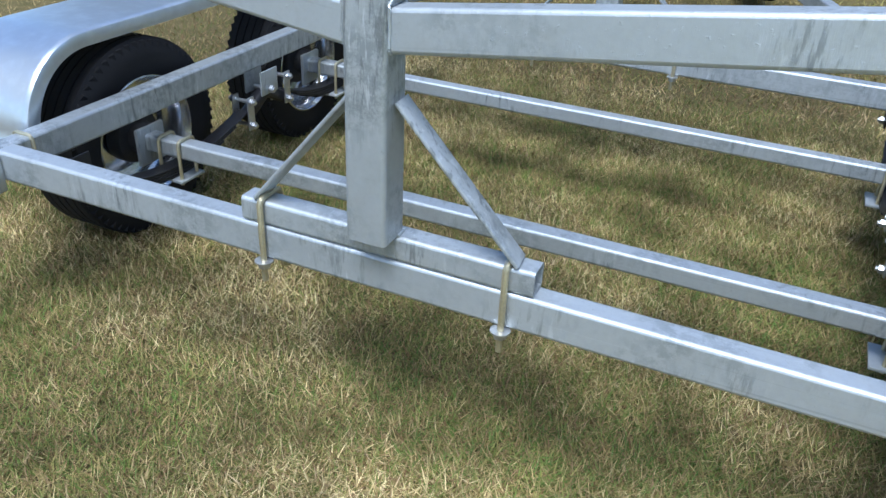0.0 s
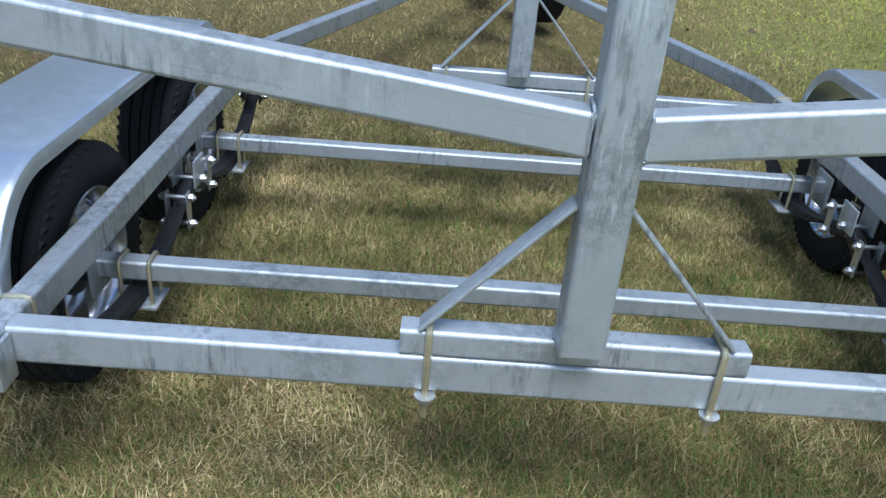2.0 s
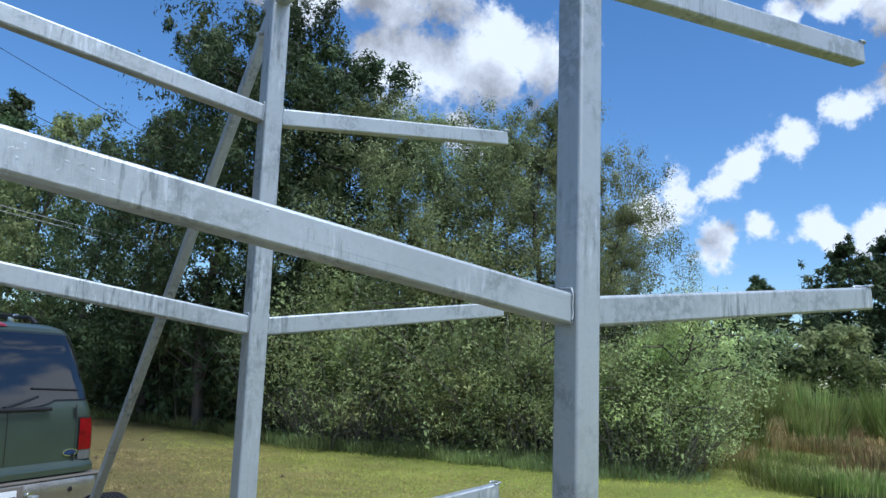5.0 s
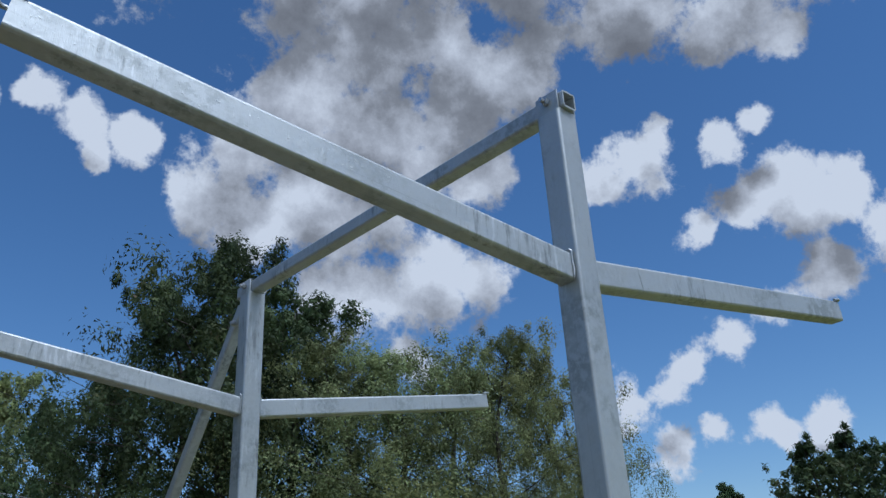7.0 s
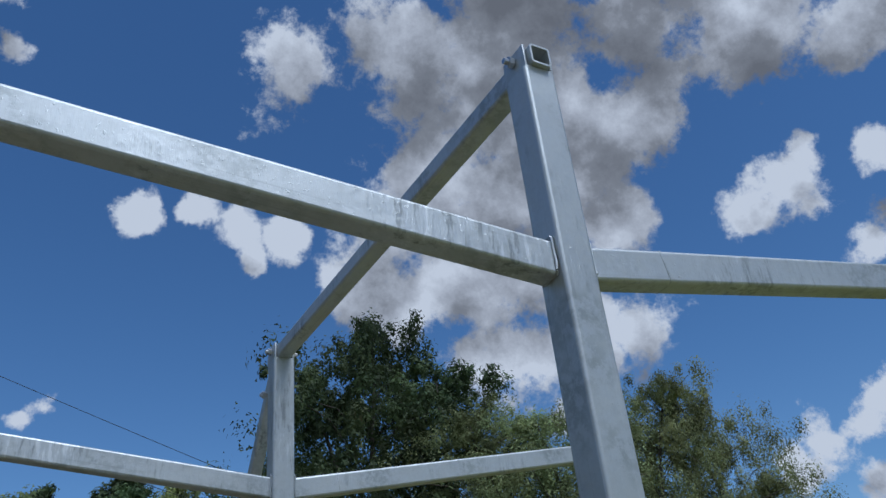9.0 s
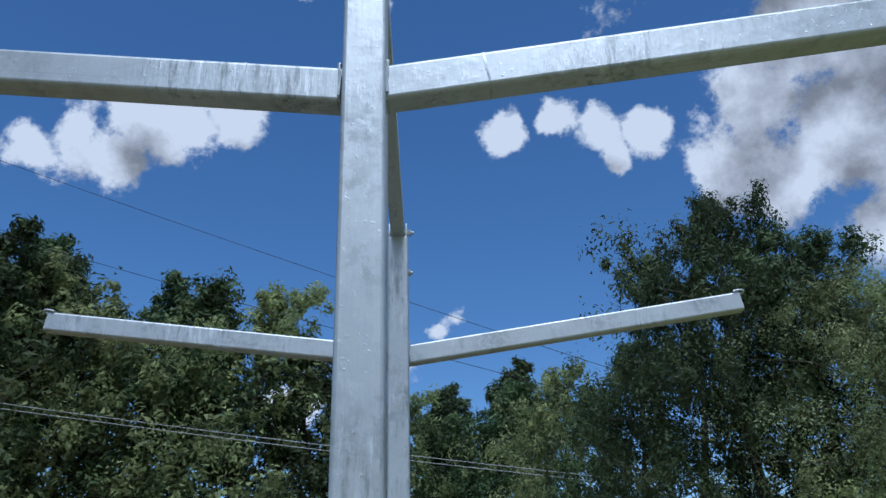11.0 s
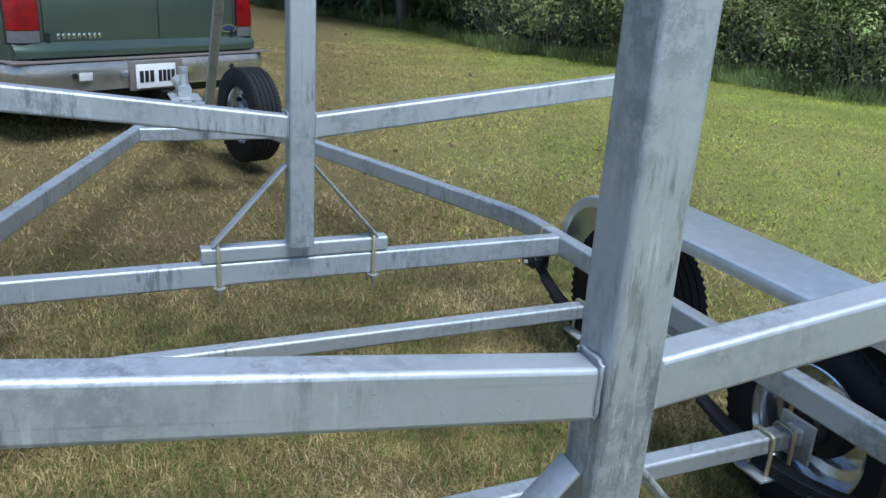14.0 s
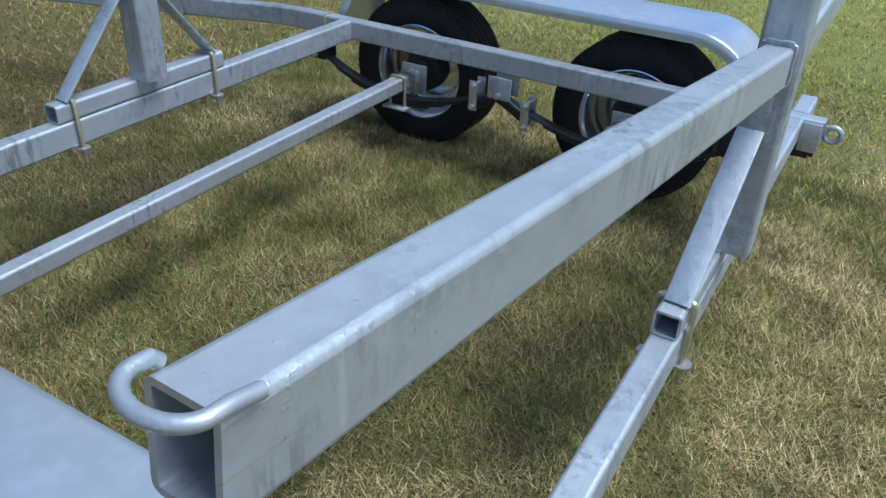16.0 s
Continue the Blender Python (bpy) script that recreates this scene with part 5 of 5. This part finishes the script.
# bearing, distance, height: the wood's skyline
SKYLINE = ((-44, 33, 14), (-38, 31, 15), (-33, 32, 14.5), (-29, 30, 14.5), (-25, 31, 13.6), (-21.5, 30, 13), (-18, 32, 14), (-15, 30, 13.4), (-11, 30, 13), (-7.5, 31, 11), (-4, 33, 9.6), (-0.5, 34, 9.8), (3, 34, 9.2),
           (6.5, 33, 10.2), (9.5, 28, 9.4), (12.8, 25, 7.8), (16.2, 22, 8.2), (20.5, 19.5, 9.8), (24.3, 19, 11.1), (28.3, 18.5, 9.3), (32, 17.5, 7.8), (36, 17, 7.2), (40, 16.5, 6.9), (44, 16, 7.1), (47, 15.5, 6.8), (49.8, 15.5, 4.9), (52.5, 16, 2.9))
for k, (az, d, h) in enumerate(SKYLINE):
    x, y = at_bearing(az + rng.uniform(-0.6, 0.6), d + rng.uniform(-0.5, 0.5))
    plant("tree", WOOD[k % 3] if d > 24.5 else TALL[k % 3] if az < 29 else TALL[(3, 4, 3, 4)[k % 4]], x, y, h / 10, rng.uniform(0, 6.28), "leafy green broadleaf tree at the wood's edge", "tree", "trees of the wood", 0.78 if 8 < az < 27 else 0.72 if az > 43 else 1.0)
for az, d, h in ((-26, 36, 17), (2.5, 40, 12), (8, 36, 12), (60, 60, 9), (63.5, 58, 8)):
    x, y = at_bearing(az, d)
    plant("pine", PINE, x, y, h / 10, rng.uniform(0, 6.28), "tall slender pine with a tufted dark crown", "tree", "trees of the wood")
for az, d, h in ((56, 48, 5.5), (58.5, 50, 6), (61.5, 52, 6), (65.5, 50, 9.6), (68, 52, 10.2), (70.5, 50, 9.0), (73, 48, 7), (77, 50, 8), (82, 50, 8), (88, 52, 9), (95, 50, 9)):
    x, y = at_bearing(az, d)
    plant("tree", FAR[rng.randrange(2)], x, y, h / 10, rng.uniform(0, 6.28), "distant dark green tree across the marsh", "tree", "far trees")
for k in range(22):
    az = 53 + 50 * (k + rng.uniform(-0.3, 0.3)) / 21
    x, y = at_bearing(az, 44 + rng.uniform(-2, 3))
    plant("shrub", FARBUSH[k % 2], x, y, rng.uniform(1.3, 1.9), rng.uniform(0, 6.28), "distant dark green thicket across the marsh", "shrub", "far thicket")
# shrubs along the edge of the lawn
for k in range(46):
    az = 11.5 + 42 * (k + rng.uniform(-0.3, 0.3)) / 45
    edge = 23.8 if az < 14 else 23.8 - (az - 14) * 0.58 if az < 28 else 15.7 - (az - 28) * 0.125
    x, y = at_bearing(az, edge + rng.uniform(0.1, 1.4))
    plant("shrub", BUSH[(0, 2)[k % 2]] if az > 27 else BUSH[1 + k % 2], x, y, rng.uniform(0.3, 0.7) * (1.0 if az < 30 else 1.4), rng.uniform(0, 6.28), "leafy green shrub at the edge of the lawn", "shrub", "edge shrubs")
for k in range(14):
    az = 43 + 11.5 * (k + rng.uniform(-0.3, 0.3)) / 13
    x, y = at_bearing(az, 14.6 + rng.uniform(-0.5, 0.9))
    plant("shrub", BUSH[(2, 0, 2)[k % 3]], x, y, rng.uniform(0.45, 0.8), rng.uniform(0, 6.28), "rounded olive-green shrub at the marsh's edge", "shrub", "edge shrubs")
for k in range(19):
    az = 29 + 24 * (k + rng.uniform(-0.3, 0.3)) / 18
    x, y = at_bearing(az, 16.3 - (az - 28) * 0.125 + rng.uniform(-0.4, 0.6))
    plant("shrub", BUSH[(0, 2)[k % 2]], x, y, rng.uniform(1.0, 1.8) * (1.0 if az < 42 else 0.68), rng.uniform(0, 6.28), "tall pale yellow-green leafy bush", "shrub", "edge shrubs")
for k in range(26):
    az = -46 + 56 * (k + rng.uniform(-0.3, 0.3)) / 25
    x, y = at_bearing(az, 28.0 + rng.uniform(-0.6, 1.0))
    plant("shrub", FARBUSH[k % 2], x, y, rng.uniform(1.0, 1.7), rng.uniform(0, 6.28), "leafy green shrub beyond the road", "shrub", "road shrubs")
for k in range(26):
    az = 12 + 34 * (k + rng.uniform(-0.3, 0.3)) / 25
    edge = 26.5 - (az - 12) * 0.52 if az < 28 else 18.6 - (az - 28) * 0.1
    x, y = at_bearing(az, edge + rng.uniform(0, 0.8))
    plant("shrub", FARBUSH[0], x, y, rng.uniform(1.0, 1.5), rng.uniform(0, 6.28), "shaded dark green undergrowth inside the wood", "shrub", "undergrowth")


def bare_shrub(seed, stems=70, spread=0.9, tilt=0.45, step=0.28):
    r = random.Random(seed)
    bm = bmesh.new()
    for k in range(stems):
        a, q = r.uniform(0, 6.28), r.uniform(0, spread)
        p = Vector((q * math.cos(a), q * math.sin(a), 0))
        pts = [p]
        d = Vector((math.cos(a) * tilt, math.sin(a) * tilt, 0.9)).normalized()
        for i in range(5):
            d = (d + Vector((r.uniform(-0.3, 0.3), r.uniform(-0.3, 0.3), r.uniform(-0.1, 0.15)))).normalized()
            pts.append(pts[-1] + d * r.uniform(0.55, 1.5) * step)
        rod(pts, r.uniform(0.003, 0.009), 3, bm)
    me = bpy.data.meshes.new("twigs")
    bm.to_mesh(me)
    bm.free()
    me.materials.append(DEADWOOD)
    return me


TWIGS = [bare_shrub(3), bare_shrub(4)]
for k in range(20):
    az = 27 + 25 * (k + rng.uniform(-0.4, 0.4)) / 19
    edge = 23.8 - (az - 14) * 0.58 if az < 28 else 15.7 - (az - 28) * 0.125
    x, y = at_bearing(az, edge - 0.1 + rng.uniform(0, 1.0))
    ob = tagged(new("bare_shrub", TWIGS[k % 2]), "leafless grey-brown twiggy shrub", "shrub", "bare shrubs")
    ob.matrix_basis = Matrix.Translation((x, y, ground_z(x, y) - 0.02)) @ Matrix.Rotation(rng.uniform(0, 6.28), 4, "Z") @ Matrix.Scale(rng.uniform(0.6, 1.0), 4)
STEMS = [bare_shrub(5, 26, 1.0, 0.15, 0.55), bare_shrub(6, 20, 1.1, 0.22, 0.62)]
for k in range(30):
    az = 13 + 38 * (k + rng.uniform(-0.4, 0.4)) / 29
    edge = 24.2 - (az - 14) * 0.58 if az < 28 else 16.1 - (az - 28) * 0.125
    x, y = at_bearing(az, edge + rng.uniform(0, 1.2))
    ob = tagged(new("bare_sapling", STEMS[k % 2]), "thicket of thin grey leafless stems under the trees", "sapling", "bare saplings", kind="stuff")
    ob.matrix_basis = Matrix.Translation((x, y, ground_z(x, y) - 0.02)) @ Matrix.Rotation(rng.uniform(0, 6.28), 4, "Z") @ Matrix.Scale(rng.uniform(0.7, 1.1), 4)


def blades(rs, xs, ys, length, width, lean, mat, name):
    """Loose three-cornered blades rooted in the ground."""
    n = len(xs)
    zs = np.array([ground_z(float(a), float(b)) for a, b in zip(xs, ys)]) if n < 60000 else ground_fast(xs, ys)
    base = np.stack([xs, ys, zs - 0.004], 1)
    a = rs.uniform(0, 2 * np.pi, n)
    L = length * rs.uniform(0.5, 1.3, n)
    t = np.clip(rs.normal(lean, 0.3, n), 0.05, 1.35)
    tip = base + np.stack([np.cos(a) * np.sin(t) * L, np.sin(a) * np.sin(t) * L, np.cos(t) * L], 1)
    b = a + rs.uniform(0.8, 2.3, n)
    side = np.stack([np.cos(b), np.sin(b), np.zeros(n)], 1) * (width * rs.uniform(0.6, 1.4, n))[:, None] / 2
    bend = rs.uniform(-0.10, 0.10, n) * L
    mid = base * 0.5 + tip * 0.5 + np.stack([-np.sin(a) * bend, np.cos(a) * bend, 0.18 * L], 1)
    co = np.stack([base, mid - side, tip, mid + side], 1) if width < 0.003 else np.stack([base - side, base + side, tip], 1)
    return new(name, quads(name, co, mat))


def ground_fast(xs, ys):
    gx, gy = np.arange(-16, 17, 0.25), np.arange(-8, 26, 0.25)
    tab = np.array([[ground_z(float(a), float(b)) for a in gx] for b in gy])
    i, j = np.clip(((xs + 16) / 0.25), 0, len(gx) - 1.001), np.clip((ys + 8) / 0.25, 0, len(gy) - 1.001)
    i0, j0 = i.astype(int), j.astype(int)
    u, v = i - i0, j - j0
    return tab[j0, i0] * (1 - u) * (1 - v) + tab[j0, i0 + 1] * u * (1 - v) + tab[j0 + 1, i0] * (1 - u) * v + tab[j0 + 1, i0 + 1] * u * v


rs = np.random.default_rng(21)


def strewn(n, x0, x1, y0, y1, keep=None):
    x, y = rs.uniform(x0, x1, n), rs.uniform(y0, y1, n)
    if keep is not None:
        k = keep(x, y)
        x, y = x[k], y[k]
    return x, y


# short dry turf round the trailer, thinning out into the lawn
def fade(a, b):
    d = np.maximum(np.maximum(np.maximum(np.abs(a) - 2.2, b - 3.0), -0.9 - b), 0) + rs.uniform(0, 0.3, len(a))
    return rs.uniform(0, 1, len(a)) > d / 1.5


x, y = strewn(520000, -3.6, 3.6, -2.0, 4.5, fade)
tagged(blades(rs, x, y, 0.042, 0.0042, 1.1, BLADE, "dry_grass"), "short straw-coloured and green mown grass", "grass", kind="stuff")
x, y = strewn(800000, -2.0, 2.0, -0.95, 2.7, lambda a, b: rs.uniform(0, 1, len(a)) < np.clip(np.minimum(np.minimum(2.0 - np.abs(a), 2.7 - b), b + 0.95) / 0.4, 0, 1))
tagged(blades(rs, x, y, 0.040, 0.0034, 1.12, BLADE, "grass_mat"), "dense mat of short straw, brown and green grass blades", "grass", kind="stuff")
x, y = strewn(330000, -8.0, 8.0, -3.5, 13.0, lambda a, b: rs.uniform(0, 1, len(a)) < np.clip((np.maximum(np.maximum(np.abs(a) - 1.6, b - 2.0), -b)) / 1.5, 0, 1) * np.clip((b + 3.5) / 1.5, 0, 1) * np.clip((8 - np.abs(a)) / 2, 0, 1))
tagged(blades(rs, x, y, 0.050, 0.0085, 1.15, LAWN_DRY, "lawn_grass"), "thin mown lawn, straw and green", "grass", kind="stuff")
x, y = strewn(380000, 1.2, 12.0, -2.5, 17.0, lambda a, b: rs.uniform(0, 1, len(a)) < np.clip((a - 1.0 - 0.28 * (b - 5)) / 3.2, 0, 1) * np.clip((b + 2.5) / 2.5, 0, 1) * np.clip((12 - a) / 2, 0, 1))
tagged(blades(rs, x, y, 0.045, 0.0075, 1.2, LAWN_SUNLIT, "green_lawn"), "yellow-green mown lawn, its sunlit brightness put into the colour", "grass", kind="stuff")

x, y = strewn(90, 1.0, 11.0, 2.0, 15.0)
tagged(blades(rs, x, y, 0.07, 0.05, 1.2, FALLEN, "fallen_leaves"), "scattered dark brown fallen leaves on the lawn", "leaves", kind="stuff")


def reed_clump(seed, n=420, h=1.5, w=0.35):
    r = np.random.default_rng(seed)
    a, q = r.uniform(0, 6.28, n), np.sqrt(r.uniform(0, 1, n)) * w
    base = np.stack([q * np.cos(a), q * np.sin(a), np.zeros(n)], 1)
    L = h * r.uniform(0.55, 1.1, n)
    b = a + r.normal(0, 0.7, n)
    t = np.abs(r.normal(0.18, 0.16, n))
    tip = base + np.stack([np.cos(b) * np.sin(t) * L, np.sin(b) * np.sin(t) * L, np.cos(t) * L], 1)
    side = np.stack([-np.sin(b + 0.5), np.cos(b + 0.5), np.zeros(n)], 1) * 0.011
    mid = base * 0.5 + tip * 0.5 + np.array([0, 0, 0.06])
    return quads("reed_leaves", np.stack([base - side * 0.5, mid - side, tip, mid + side], 1), REED)


MARSH = leaf_material("marsh_grass", ((0.0, (0.16, 0.18, 0.06)), (0.5, (0.32, 0.25, 0.11)), (1.0, (0.46, 0.30, 0.15))), 0.3, patch=0.3)
REEDS = [reed_clump(31), reed_clump(32, 340, 1.1, 0.5), reed_clump(33, 300, 0.7, 0.55)]
for k in range(64):
    az = 58 + 30 * rng.random()
    d = 21 + 14 * rng.random()
    if az > 68 and k % 3 == 0:
        d = 14.0 + 3 * rng.random()
    x, y = at_bearing(az, d)
    ob = tagged(new("reed_clump", REEDS[k % 3]), "clump of tall green and straw-coloured marsh reeds", "reeds", "marsh reeds")
    ob.matrix_basis = Matrix.Translation((x, y, ground_z(x, y) - 0.02)) @ Matrix.Rotation(rng.uniform(0, 6.28), 4, "Z") @ Matrix.Scale(rng.uniform(0.8, 1.25), 4)
LOW = reed_clump(34, 360, 0.6, 0.8)
LOW.materials.clear()
LOW.materials.append(MARSH)
for k in range(110):
    az = 54 + 40 * rng.random()
    d = 14.5 + 15 * rng.random()
    x, y = at_bearing(az, d)
    ob = tagged(new("marsh_grass", LOW), "low clump of reddish-brown marsh grass", "grass", "marsh grass clumps")
    ob.matrix_basis = Matrix.Translation((x, y, ground_z(x, y) - 0.02)) @ Matrix.Rotation(rng.uniform(0, 6.28), 4, "Z") @ Matrix.Diagonal((1.1, 1.1, rng.uniform(0.5, 1.0), 1))
x, y = 14.2, 8.2
ob = tagged(new("reed_clump", reed_clump(37, 800, 1.75, 0.62)), "tall bright green clump of marsh reeds", "reeds", "marsh reeds")
ob.location = (x, y, ground_z(x, y))
SEDGE = reed_clump(36, 320, 0.5, 0.6)
TUFT = reed_clump(35, 420, 0.55, 0.75)
TUFT.materials.clear()
TUFT.materials.append(LEAF_MID)
for k in range(40):
    az = 14 + 38 * (k + rng.uniform(-0.5, 0.5)) / 39
    edge = 23.4 - (az - 14) * 0.58 if az < 28 else 15.4 - (az - 28) * 0.125
    x, y = at_bearing(az, edge + rng.uniform(-0.3, 0.5))
    ob = tagged(new("grass_tuft", TUFT), "low tuft of unmown green grass", "grass", "edge tufts")
    ob.matrix_basis = Matrix.Translation((x, y, ground_z(x, y) - 0.02)) @ Matrix.Rotation(rng.uniform(0, 6.28), 4, "Z") @ Matrix.Diagonal((1.0, 1.0, rng.uniform(0.3, 0.65), 1))
for k in range(34):
    az = 54 + 26 * rng.random()
    x, y = at_bearing(az, 12.4 + 4.2 * rng.random())
    ob = tagged(new("grass_tuft", SEDGE), "low tuft of yellow-green sedge beside the pond", "grass", "sedge tufts")
    ob.matrix_basis = Matrix.Translation((x, y, ground_z(x, y) - 0.02)) @ Matrix.Rotation(rng.uniform(0, 6.28), 4, "Z") @ Matrix.Diagonal((1.0, 1.0, rng.uniform(0.35, 0.8), 1))
# pond edge
bm = bmesh.new()
c = at_bearing(68, 13.6)
vs = [bm.verts.new((c[0] + (1.9 + 0.4 * math.sin(3 * a)) * math.cos(a), c[1] + (1.1 + 0.3 * math.cos(2 * a)) * math.sin(a), ground_z(*c) + 0.03)) for a in [2 * math.pi * k / 28 for k in range(28)]]
bm.faces.new(vs)
tagged(obj("water", bm, WATER), "still dark pond water between the reeds", "water", kind="structure")

# road behind the vehicle
bm = bmesh.new()
for k in range(24):
    x = -60 + k * 5.0
    yb = 23.6 + 0.22 * x if x < 12 else 26.2 + (x - 12) * 0.3
    bm.verts.new((x, yb, ground_z(x, yb) + 0.03))
    bm.verts.new((x, yb + 3.6, ground_z(x, yb + 3.6) + 0.03))
bm.verts.ensure_lookup_table()
for k in range(23):
    bm.faces.new([bm.verts[i] for i in (2 * k, 2 * k + 2, 2 * k + 3, 2 * k + 1)])
tagged(obj("road", bm, ASPHALT), "narrow grey asphalt road", "road", kind="structure")

# overhead cables: height at x = -9 and at x = 3, half thickness
for za, zb, r, mat, label in ((13.9, 9.3, 0.009, CABLE, "thin dark overhead cable"), (11.7, 8.05, 0.009, CABLE, "thin dark overhead cable"),
                              (7.13, 5.42, 0.011, LIT_WIRE, "pale overhead wire, its lit tone put into the colour"), (6.98, 5.28, 0.011, LIT_WIRE, "pale overhead wire, its lit tone put into the colour")):
    slope = (zb - za) / 12
    pts = [(x, 22.0, za + slope * (x + 9) + 0.0009 * (x + 9) * (x - 3)) for x in [-26 + 2.5 * i for i in range(14)]]
    tagged(obj("power_cable", rod(pts, r, 5), mat), label, "cable", "overhead cables", kind="structure")
